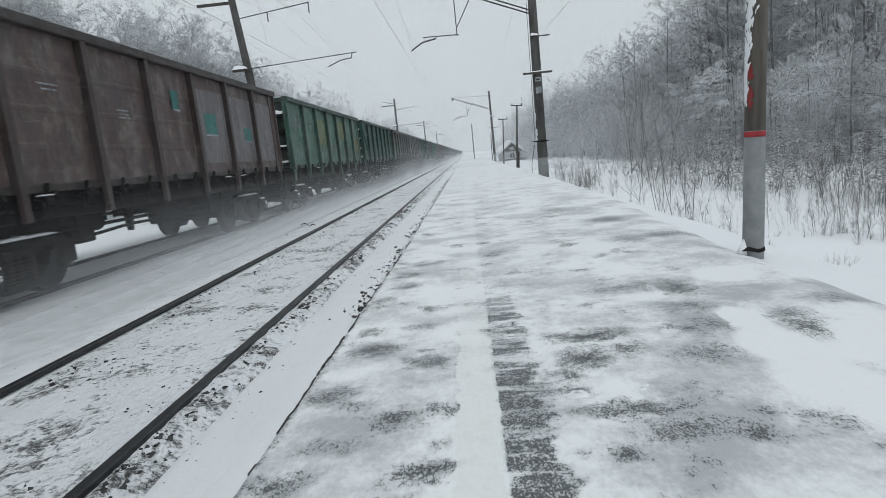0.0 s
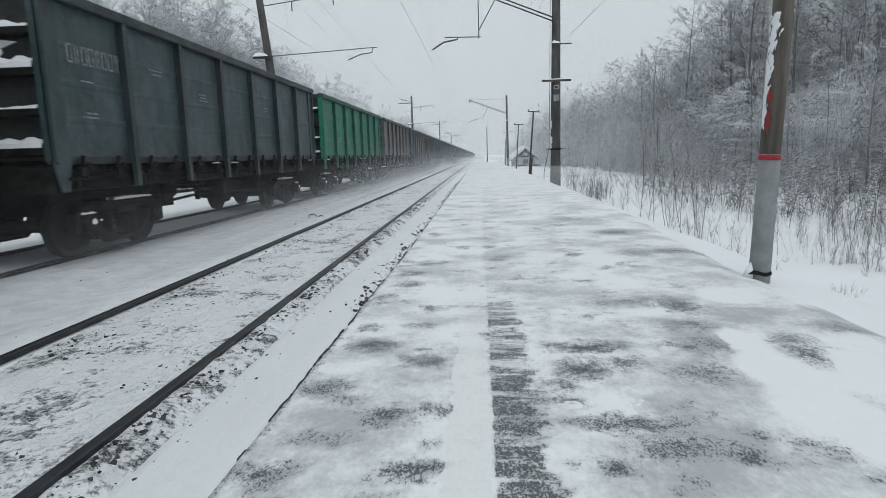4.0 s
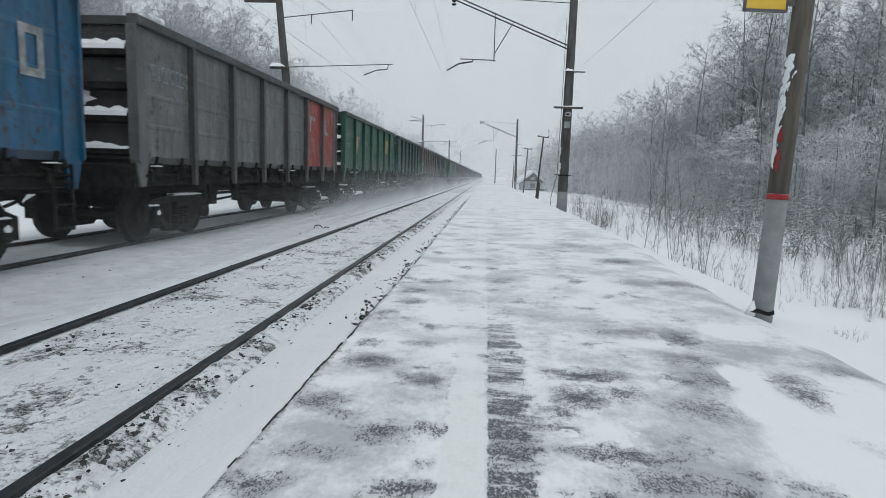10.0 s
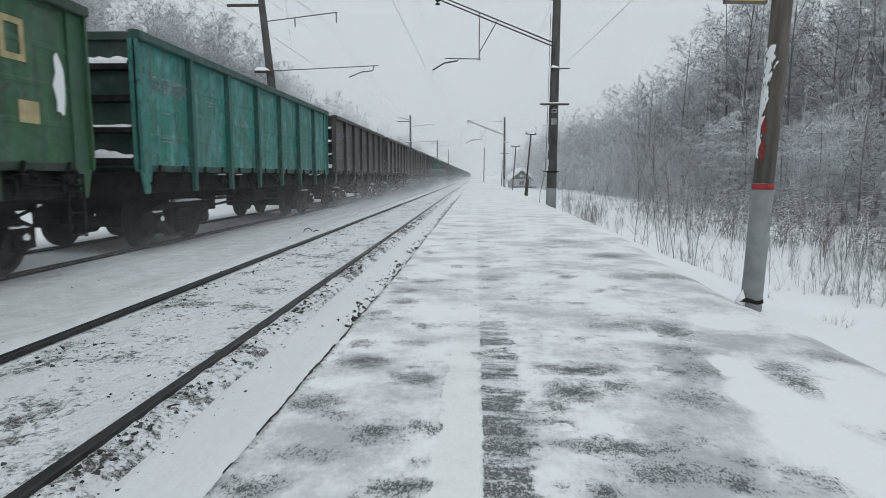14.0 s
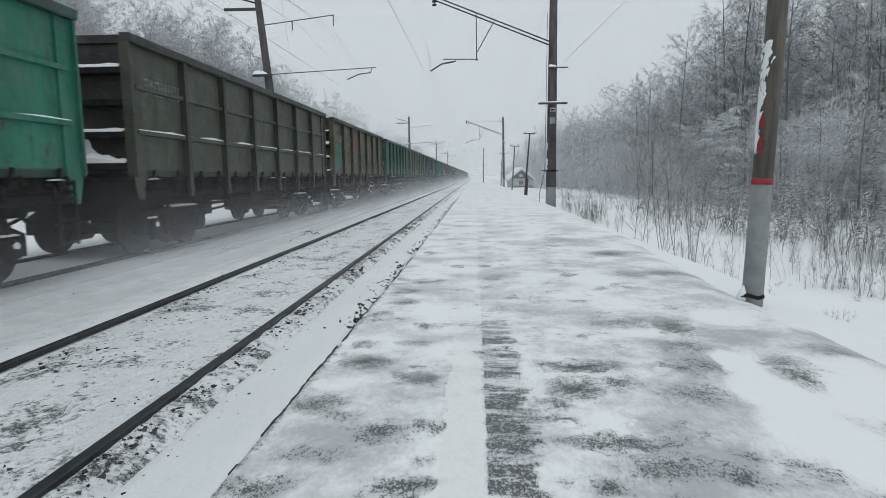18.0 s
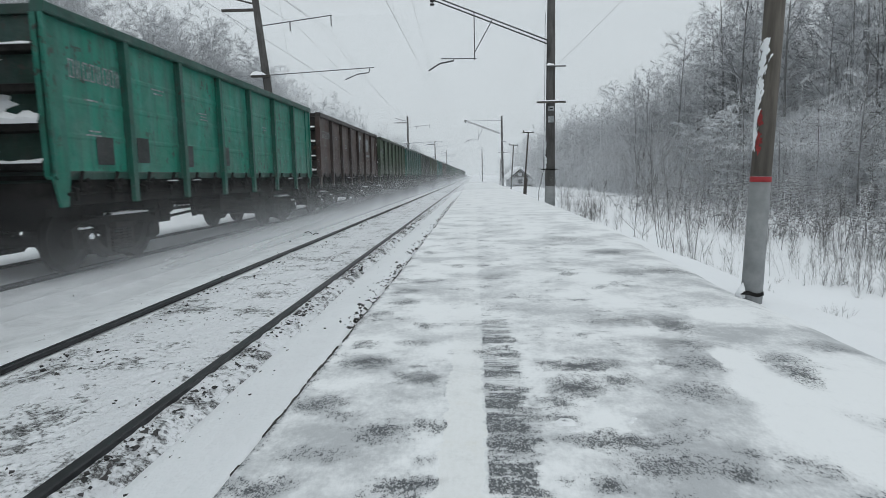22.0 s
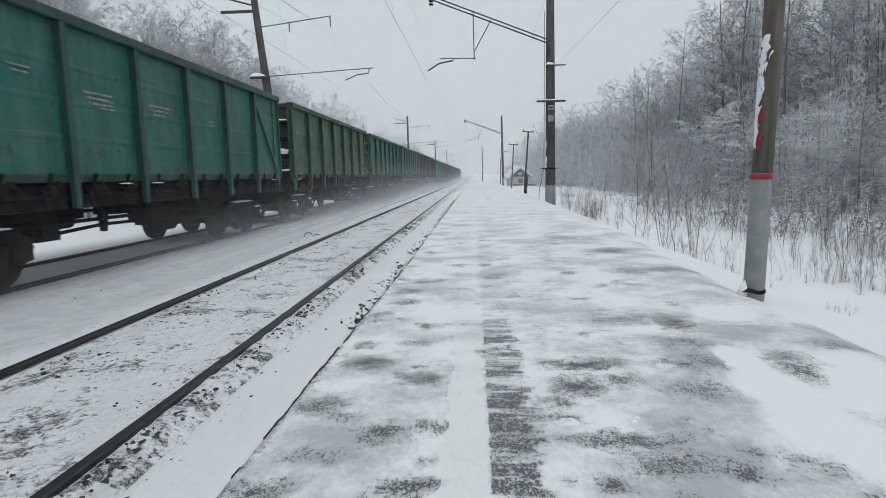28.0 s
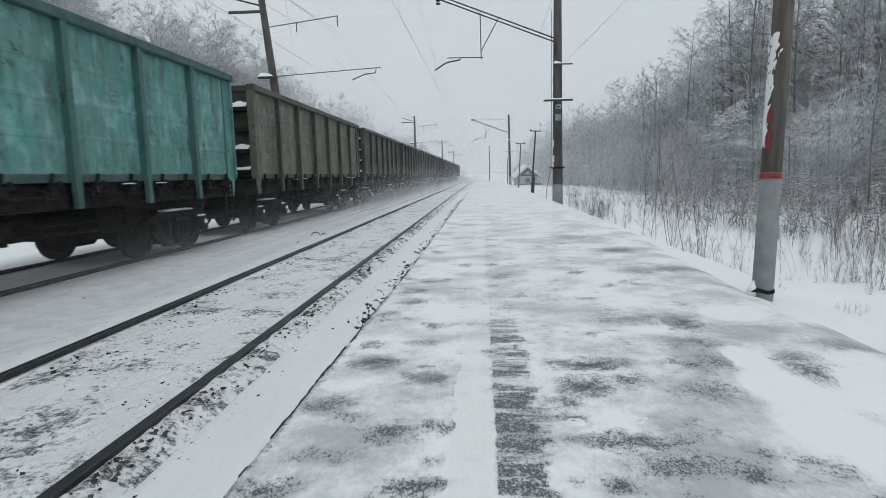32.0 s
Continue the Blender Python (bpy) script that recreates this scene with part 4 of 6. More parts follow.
def old_pole(x, y, h, lean, r=0.13, arms=True):
    ob = thing("leaning_pole", pose(x, y, -0.3, 0, lean, 0), "leaning tarred wooden pole with a short crossbar" if arms else "slim dark post standing at the platform end", "pole", "old wooden poles")
    part("shaft", MB().tube([(0, 0, -0.6), (0, 0, h)], [r, r * 0.75], 10), M_WOOD, ob, smooth=True)
    if arms:
        part("crossbar", MB().box(-0.42, 0.38, -0.05, 0.05, h - 0.07, h), M_WOOD, ob)
        part("snow_cap", snow_cap(-0.4, 0.36, -0.05, 0.05, h + 0.002, 0.05), M_SNOW, ob, smooth=True)
        part("insulator", MB().tube([(-0.36, 0, h), (-0.36, 0, h + 0.12)], [0.03, 0.025], 8), M_INSUL, ob)
        part("insulator", MB().tube([(0.32, 0, h), (0.32, 0, h + 0.12)], [0.03, 0.025], 8), M_INSUL, ob)
    if arms and h > 4.3:
        part("prop", MB().tube([(0.08, 0.05, -0.6), (0.08, 0.05, 1.2)], 0.11, 8), M_WOOD, ob)


old_pole(3.72, 44, 4.5, 4.2, 0.07)
old_pole(3.38, 54, 4.1, 3.4, 0.065)
old_pole(1.5, 108, 6.4, 0.0, 0.10, False)
old_pole(4.36, 100, 4.0, 1.0, 0.09, False)


def hut():
    ob = thing("hut", pose(7.0, 96, -1.1, 0, 0, 6), "small pale hut with a snowy gable roof by the line", "hut")
    w, d, h = 1.5, 2.2, 1.75
    m = MB()
    m.box(-w, w, -d, -d + 0.2, 0, h).box(-w, w, d - 0.2, d, 0, h).box(-w, -w + 0.2, -d + 0.2, d - 0.2, 0, h).box(w - 0.2, w, -d + 0.2, d - 0.2, 0, h)
    part("wall", m, M_HUT, ob)
    part("gable", MB().prism([(-w, h), (w, h), (0, h + 1.25)], "y", -d + 0.02, d - 0.02), M_DARKWOOD, ob, "dark boarded gable")
    for s in (-1, 1):
        part("roof_slope", MB().prism([(0, h + 1.40), (s * (w + 0.6), h - 0.3), (s * (w + 0.64), h + 0.06), (0, h + 1.78)], "y", -d - 0.4, d + 0.4), M_SNOW, ob, "thick snow on the roof", False)
    wn_ = part("window", MB().box(-0.34, 0.34, -d - 0.03, -d + 0.02, 0.8, 1.4), M_GLASS, ob, "dark window")
    part("window_frame", MB().box(-0.4, 0.4, -d - 0.05, -d - 0.031, 1.4, 1.47).box(-0.4, 0.4, -d - 0.05, -d - 0.031, 0.73, 0.8).box(-0.03, 0.03, -d - 0.05, -d - 0.031, 0.8, 1.4), M_GREYPAINT, wn_)
    part("attic_window", MB().box(-0.3, 0.3, -d - 0.01, -d + 0.03, h + 0.25, h + 0.7), M_HUT, ob, "pale attic window")
    part("fence_panel", MB().box(-1.3, 2.3, -d - 0.9, -d - 0.82, -0.3, 0.62), M_DARKWOOD, ob, "low dark board fence")


hut()


# ---- freight train ----
PITCH, HALF, NSIDE = 13.92, 6.32, 1.55
MIDDLE = 12.08            # middle of wagon 0 when the run begins
PANELS = 7


def post_ys(n):
    inner = 2 * HALF - 0.16
    return [-HALF + 0.08 + inner * i / n for i in range(n + 1)]


def wheel_mesh():
    mb = MB()
    prof = [(0.0, 0.02), (0.09, 0.03), (0.11, 0.09), (0.13, 0.09), (0.15, 0.02), (0.36, 0.0), (0.40, 0.055), (0.4785, 0.06), (0.4785, -0.05), (0.505, -0.065), (0.50, -0.085), (0.40, -0.085), (0.36, -0.03), (0.13, -0.04), (0.0, -0.05)]
    for sx in (-1, 1):
        n = 22
        o = [[(sx * (0.79 + a), r * math.cos(2 * math.pi * i / n), r * math.sin(2 * math.pi * i / n)) for i in range(n)] for r, a in prof]
        fs = [(j * n + i, j * n + (i + 1) % n, (j + 1) * n + (i + 1) % n, (j + 1) * n + i) for j in range(len(prof) - 1) for i in range(n)]
        mb.add([p for ring in o for p in ring], fs)
    mb.tube([(-1.0, 0, 0), (1.0, 0, 0)], 0.085, 12)
    return mb.mesh("wheelset", M_WHEEL, False)


def bogie_frame_mesh():
    """One cast side frame, in the plane of travel."""
    mb = MB()
    # outer rim as four bars round the two windows, so that light passes
    mb.prism([(-1.22, 0.36), (-1.22, 0.66), (-1.0, 0.75), (-0.62, 0.81), (0.62, 0.81), (1.0, 0.75), (1.22, 0.66), (1.22, 0.36), (1.10, 0.36), (1.08, 0.60), (0.6, 0.67), (-0.6, 0.67), (-1.08, 0.60), (-1.10, 0.36)], "x", -0.07, 0.07)
    mb.prism([(-0.80, 0.58), (-0.72, 0.36), (-0.42, 0.14), (0.42, 0.14), (0.72, 0.36), (0.80, 0.58), (0.68, 0.60), (0.60, 0.40), (0.38, 0.25), (-0.38, 0.25), (-0.60, 0.40), (-0.68, 0.60)], "x", -0.08, 0.08)
    for s in (-1, 1):
        mb.box(-0.06, 0.06, s * 0.34 - 0.05, s * 0.34 + 0.05, 0.24, 0.68)
    return mb.mesh("side_frame", M_RUNNING)


def build_wagon_meshes():
    g = {}
    g["wheelset"] = wheel_mesh()
    g["side_frame"] = bogie_frame_mesh()
    b = MB()
    for y in (-0.17, 0.0, 0.17):
        b.tube([(0.08, y, 0.25 + 0.35 * i / 14) for i in range(15)], [0.082 if i % 2 else 0.058 for i in range(15)], 8)
    b.box(-0.06, 0.18, -0.3, 0.3, 0.20, 0.25, bev=0.01).box(-0.08, 0.17, -0.28, 0.28, 0.60, 0.70, bev=0.015)
    g["spring"] = b.mesh("spring_group", M_GEAR)
    b = MB()
    b.tube([(-0.02, 0, 0), (0.16, 0, 0), (0.19, 0, 0)], [0.15, 0.15, 0.11], 14).box(-0.06, 0.12, -0.17, 0.17, 0.02, 0.17, bev=0.02)
    for i in range(6):
        b.tube([(0.16, 0.115 * math.cos(i * 1.047), 0.115 * math.sin(i * 1.047)), (0.2, 0.115 * math.cos(i * 1.047), 0.115 * math.sin(i * 1.047))], 0.018, 5)
    g["axle_box"] = b.mesh("axle_box", M_RUNNING)
    rnd = random.Random(4)
    b = MB()
    cap = [(0.17 * math.cos(a * 0.35 + 0.4), 0.168 + 0.05 * math.sin(a * 0.35 + 0.4) * rnd.uniform(0.3, 1.2)) for a in range(8)]
    b.prism([(0.15, 0.165), (-0.15, 0.165)] + cap[::-1], "x", -0.05, 0.13)
    b.prism([(-0.05, 0.06), (0.02, 0.1), (0.07, 0.05), (0.05, 0.0), (-0.03, 0.01)], "x", 0.19, 0.2)
    g["box_snow"] = b.mesh("box_snow", M_SNOW)
    b = MB()
    n_ = 12
    for i in range(n_ + 1):
        y = -0.55 + 1.1 * i / n_
        hh = max(0.004, 0.035 + 0.05 * noise.noise(Vector((y * 5, 0, 2))))
        b.v += [(-0.05, y, 0.812), (0.10, y, 0.812), (0.085, y, 0.812 + hh), (-0.04, y, 0.812 + hh)]
    b.f = [(i * 4 + j, i * 4 + (j + 1) % 4, i * 4 + 4 + (j + 1) % 4, i * 4 + 4 + j) for i in range(n_) for j in range(4)]
    g["frame_snow"] = b.mesh("frame_snow", M_SNOW)
    b = MB()
    b.box(-1.05, 1.05, -0.22, 0.22, 0.55, 0.85, bev=0.03).box(-0.25, 0.25, -0.25, 0.25, 0.85, 0.98)
    for s in (-1, 1):
        b.tube([(-0.9, s * 0.45, 0.36), (0.9, s * 0.45, 0.36)], 0.05, 6).box(0.62, 0.95, s * 0.52 - 0.04, s * 0.52 + 0.04, 0.2, 0.62)
    g["bolster"] = b.mesh("bolster", M_GEAR)
    # body
    for kind in ("plain", "ribbed", "dense"):
        prof = [(1.40, 1.50), (1.44, 1.50)]
        if kind != "ribbed":
            # pressed horizontal swages in the sheet
            for z in (2.02, 2.52, 3.02):
                prof += [(1.44, z - 0.05), (1.452, z - 0.02), (1.452, z + 0.02), (1.44, z + 0.05)]
        prof += [(1.44, 3.62), (1.40, 3.62)]
        b = MB().prism(prof, "y", -HALF + 0.1, HALF - 0.1)
        g["side_" + kind] = b.mesh("side_wall", M_PAINT)
    b = MB()
    b.prism([(1.38, 3.58), (1.56, 3.58), (1.575, 3.60), (1.575, 3.71), (1.55, 3.73), (1.38, 3.73)], "y", -HALF, HALF)
    g["rim"] = b.mesh("top_chord", M_PAINT)
    b = MB()
    b.prism([(-0.07, 1.40), (0.07, 1.40), (0.075, 1.5), (-0.075, 1.5)], "x", 1.44, 1.475)
    b.prism([(-0.055, 1.03), (0.055, 1.03), (0.065, 1.5), (-0.065, 1.5)], "x", 1.475, NSIDE)
    b.prism([(0.075, 1.5), (0.075, 3.58), (-0.075, 3.58), (-0.075, 1.5)], "x", 1.44, 1.475)
    b.prism([(0.065, 1.5), (0.06, 3.58), (-0.06, 3.58), (-0.065, 1.5)], "x", 1.475, NSIDE)
    g["post"] = b.mesh("side_post", M_PAINT)
    b = MB()
    b.prism([(-0.045, 1.30), (0.045, 1.30), (0.045, 3.58), (-0.045, 3.58)], "x", 1.44, NSIDE - 0.02)
    g["slim_post"] = b.mesh("side_post", M_PAINT)
    b = MB()
    # folded corner plate with its tapering boot, on the far (+) end
    b.prism([(0.10, 3.58), (0.10, 1.45), (-0.02, 1.02), (-0.17, 1.02), (-0.26, 1.42), (-0.26, 3.58)], "x", 1.442, 1.475)
    b.prism([(0.10, 3.58), (0.10, 1.45), (0.055, 1.40), (0.055, 3.58)], "x", 1.36, 1.53)
    g["corner"] = b.mesh("corner_post", M_PAINT)
    b = MB()
    b.prism([(1.442, 1.52), (1.455, 1.50), (1.455, 1.40), (1.36, 1.40), (1.36, 1.50)], "y", -HALF + 0.1, HALF - 0.1)
    g["sill"] = b.mesh("side_sill", M_PAINT)
    b = MB()
    b.prism([(1.44, -0.05), (1.50, -0.035), (1.50, 0.035), (1.44, 0.05)], "y", -HALF + 0.2, HALF - 0.2)
    g["rail_rib"] = b.mesh("waist_rib", M_PAINT)
    b = MB()
    m_ = 150
    for i in range(m_ + 1):
        y = -HALF + 0.2 + (2 * HALF - 0.4) * i / m_
        h = max(0.0, 0.022 + 0.05 * noise.noise(Vector((y * 1.1, 3, 0))) + 0.012 * noise.noise(Vector((y * 6, 3, 0))))
        b.v += [(1.44, y, -0.002), (1.50, y, -0.008), (1.488, y, h * 0.6 - 0.002), (1.44, y, h)]
    b.f = [(i * 4 + j, i * 4 + (j + 1) % 4, i * 4 + 4 + (j + 1) % 4, i * 4 + 4 + j) for i in range(m_) for j in range(4)]
    g["rib_snow"] = b.mesh("rib_snow", M_SNOW)
    b = MB()
    b.box(-1.40, 1.40, -0.03, 0.03, 1.35, 3.6)
    b.box(-1.5, 1.5, -0.09, 0.09, 3.58, 3.71)
    g["end_wall"] = b.mesh("end_wall", M_PAINT)
    b = MB()
    b.prism([(0.0, -0.09), (0.13, -0.06), (0.13, 0.03), (0.0, 0.06)], "x", -1.36, 1.36)
    g["end_beam"] = b.mesh("end_beam", M_GEAR)
    for key, big in (("ledge_snow", 1.0), ("wall_snow", 2.0)):
        mb = MB()
        n = 30
        for i in range(n + 1):
            x = -1.33 + 2.66 * i / n
            h = 0.75 * big * max(0.01, 0.06 + 0.10 * noise.noise(Vector((x * 1.9, big, 4))) + 0.05 * noise.noise(Vector((x * 5, big, 1))))
            mb.v += [(x, 0.0, 0.04), (x, 0.135, 0.03), (x, 0.125, 0.04 + min(0.07, h * 0.5)), (x, 0.03, 0.05 + min(0.5, h))]
        for i in range(n):
            for j in range(4):
                mb.f.append((i * 4 + j, i * 4 + (j + 1) % 4, i * 4 + 4 + (j + 1) % 4, i * 4 + 4 + j))
        g[key] = mb.mesh("ledge_snow", M_SNOW)
    g["stuck"] = []
    for q in range(3):
        rnd = random.Random(70 + q)
        b = MB()
        out = []
        for i in range(18):
            a = 2 * math.pi * i / 18
            r = rnd.uniform(0.65, 1.1)
            out.append((0.55 * r * math.cos(a) + rnd.gauss(0, 0.04), max(0.0, 0.2 + 0.22 * r * math.sin(a))))
        b.prism(out, "y", 0.0, 0.012)
        g["stuck"].append(b.mesh("stuck_snow", M_SNOW))
    b = MB()
    b.box(-0.16, 0.16, -HALF + 0.1, HALF - 0.1, 0.98, 1.38)
    for y in (-4.325, 4.325):
        b.box(-1.35, 1.35, y - 0.25, y + 0.25, 1.02, 1.40)
    for i in range(1, 7):
        y = post_ys(7)[i]
        b.box(-1.36, 1.36, y - 0.06, y + 0.06, 1.14, 1.40)
    for s in (-1, 1):
        b.box(-1.42, 1.42, s * (HALF - 0.14) - 0.1, s * (HALF - 0.14) + 0.1, 1.0, 1.36)
        b.box(s * 1.34 - 0.05, s * 1.34 + 0.05, -HALF + 0.2, HALF - 0.2, 1.14, 1.26)
    b.tube([(0.35, -2.2, 0.80), (0.35, -1.3, 0.80)], 0.15, 12)
    b.tube([(-0.4, -3.2, 0.86), (-0.4, 3.2, 0.86)], 0.035, 6).tube([(0.95, -3.3, 0.80), (0.95, 3.3, 0.80)], 0.03, 6)
    # brake rigging slung between the bogies
    b.tube([(0.55, 0.7, 0.74), (0.55, 1.7, 0.74)], 0.17, 12).tube([(0.9, -2.9, 0.62), (0.9, -1.2, 0.70), (0.9, 2.9, 0.62)], 0.028, 6)
    for y in (-2.6, -1.2, 0.2, 2.2):
        b.prism([(y - 0.16, 1.16), (y + 0.16, 1.16), (y + 0.04, 0.58), (y - 0.04, 0.58)], "x", 0.86, 0.94)
    for s in (-1, 1):
        b.tube([(0.95, s * 2.9, 0.5), (0.95, s * 3.3, 0.9), (0.8, s * 3.4, 1.1)], 0.03, 6).box(-0.9, 0.9, s * 2.75 - 0.07, s * 2.75 + 0.07, 0.62, 0.98).box(0.2, 0.9, s * 2.45 - 0.25, s * 2.45 + 0.2, 0.55, 0.95)
    b.box(0.3, 0.75, 0.5, 0.95, 0.66, 0.95).box(0.85, 1.15, -0.4, 0.1, 0.66, 0.9)
    # boxes added to close bright gaps under the body, in place of shade
    for y in (-4.325, 4.325):
        b.box(-1.25, 0.95, y - 1.5, y + 1.5, 0.86, 1.02)
    for y in (-2.4, 0.1, 1.9):
        b.box(-1.1, -0.55, y - 0.35, y + 0.35, 0.72, 1.05)
    g["underframe"] = b.mesh("underframe", M_GEAR)
    b = MB()
    b.box(-1.36, 1.36, -HALF + 0.12, HALF - 0.12, 1.40, 1.46)
    g["floor"] = b.mesh("floor", M_GEAR)
    b = MB()
    rnd = random.Random(2)
    # hinged hatch flap with its two locks and bracket
    b.prism([(1.28, 1.46), (1.35, 1.46), (1.44, 1.04), (1.37, 1.02)], "y", -0.80, 0.80)
    for y in (-0.42, 0.42):
        b.box(1.40, 1.54, y - 0.07, y + 0.07, 1.22, 1.36, bev=0.015)
        b.tube([(1.48, y, 1.36), (1.50, y + 0.03, 1.52)], 0.028, 6)
        b.tube([(1.42, y - 0.16, 1.30), (1.52, y - 0.16, 1.27), (1.52, y - 0.16, 1.10)], 0.03, 6)
        b.tube([(1.44, y + 0.18, 1.40), (1.50, y + 0.18, 1.3)], 0.05, 8)
    b.tube([(1.47, -0.72, 1.20), (1.47, 0.72, 1.20)], 0.025, 6)
    g["hatch"] = b.mesh("hatch", M_GEAR)
    g["hatch_far"] = MB().prism([(1.28, 1.46), (1.35, 1.46), (1.44, 1.04), (1.37, 1.02)], "y", -0.80, 0.80).mesh("hatch", M_GEAR)
    b = MB()
    rnd = random.Random(8)
    y, w = 0.36, 0.26
    top = [(y + w * (i / 9 - 0.5), 1.364 + 0.016 * rnd.random() * math.sin(math.pi * (i + 0.4) / 10)) for i in range(10)]
    b.prism([(y - w / 2, 1.356), (y + w / 2, 1.356)] + top[::-1], "x", 1.46, 1.525)
    g["hatch_snow"] = b.mesh("hatch_snow", M_SNOW)
    b = MB()
    b.box(-0.13, 0.13, 0.0, 0.40, 0.90, 1.16, bev=0.02).prism([(-0.2, 0.34), (0.12, 0.34), (0.26, 0.60), (0.16, 0.70), (0.02, 0.52), (-0.2, 0.72)], "z", 0.88, 1.18)
    b.tube([(0.35, 0.0, 1.05), (0.42, 0.2, 0.75), (0.36, 0.6, 0.66)], 0.03, 6)
    g["coupler"] = b.mesh("coupler", M_GEAR)
    b = MB()
    for y in (-0.17, 0.17):
        b.box(1.47, 1.50, y - 0.018, y + 0.018, 0.46, 1.36)
    for z in (0.48, 0.80, 1.10):
        b.box(1.455, 1.515, -0.17, 0.17, z, z + 0.03)
    g["step"] = b.mesh("step_ladder", M_GEAR)
    b = MB()
    for x in (0.62, 0.98):
        b.box(x - 0.02, x + 0.02, 0.0, 0.05, 1.2, 3.4)
    for i in range(7):
        b.box(0.62, 0.98, 0.02, 0.045, 1.4 + i * 0.3, 1.425 + i * 0.3)
    g["end_ladder"] = b.mesh("end_ladder", M_GEAR)
    b = MB()
    b.prism([(-0.05, 0.0), (0.05, 0.0), (0.05, 1.0), (-0.05, 1.0)], "x", 1.445, 1.50)
    g["unit_bar"] = b.mesh("brace", M_PAINT)
    b = MB()
    ring = [(0, 0.22 * math.cos(2 * math.pi * i / 18), 0.22 * math.sin(2 * math.pi * i / 18)) for i in range(19)]
    b.tube(ring, 0.018, 6, False)
    for i in range(3):
        b.tube([(0, 0, 0), (0, 0.22 * math.cos(i * 2.094), 0.22 * math.sin(i * 2.094))], 0.012, 5)
    g["handwheel"] = b.mesh("handwheel", M_DULLRED)
    return g


G = build_wagon_meshes()


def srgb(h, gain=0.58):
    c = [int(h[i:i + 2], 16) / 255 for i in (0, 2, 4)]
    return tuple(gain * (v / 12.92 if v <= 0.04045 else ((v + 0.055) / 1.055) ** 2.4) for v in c)


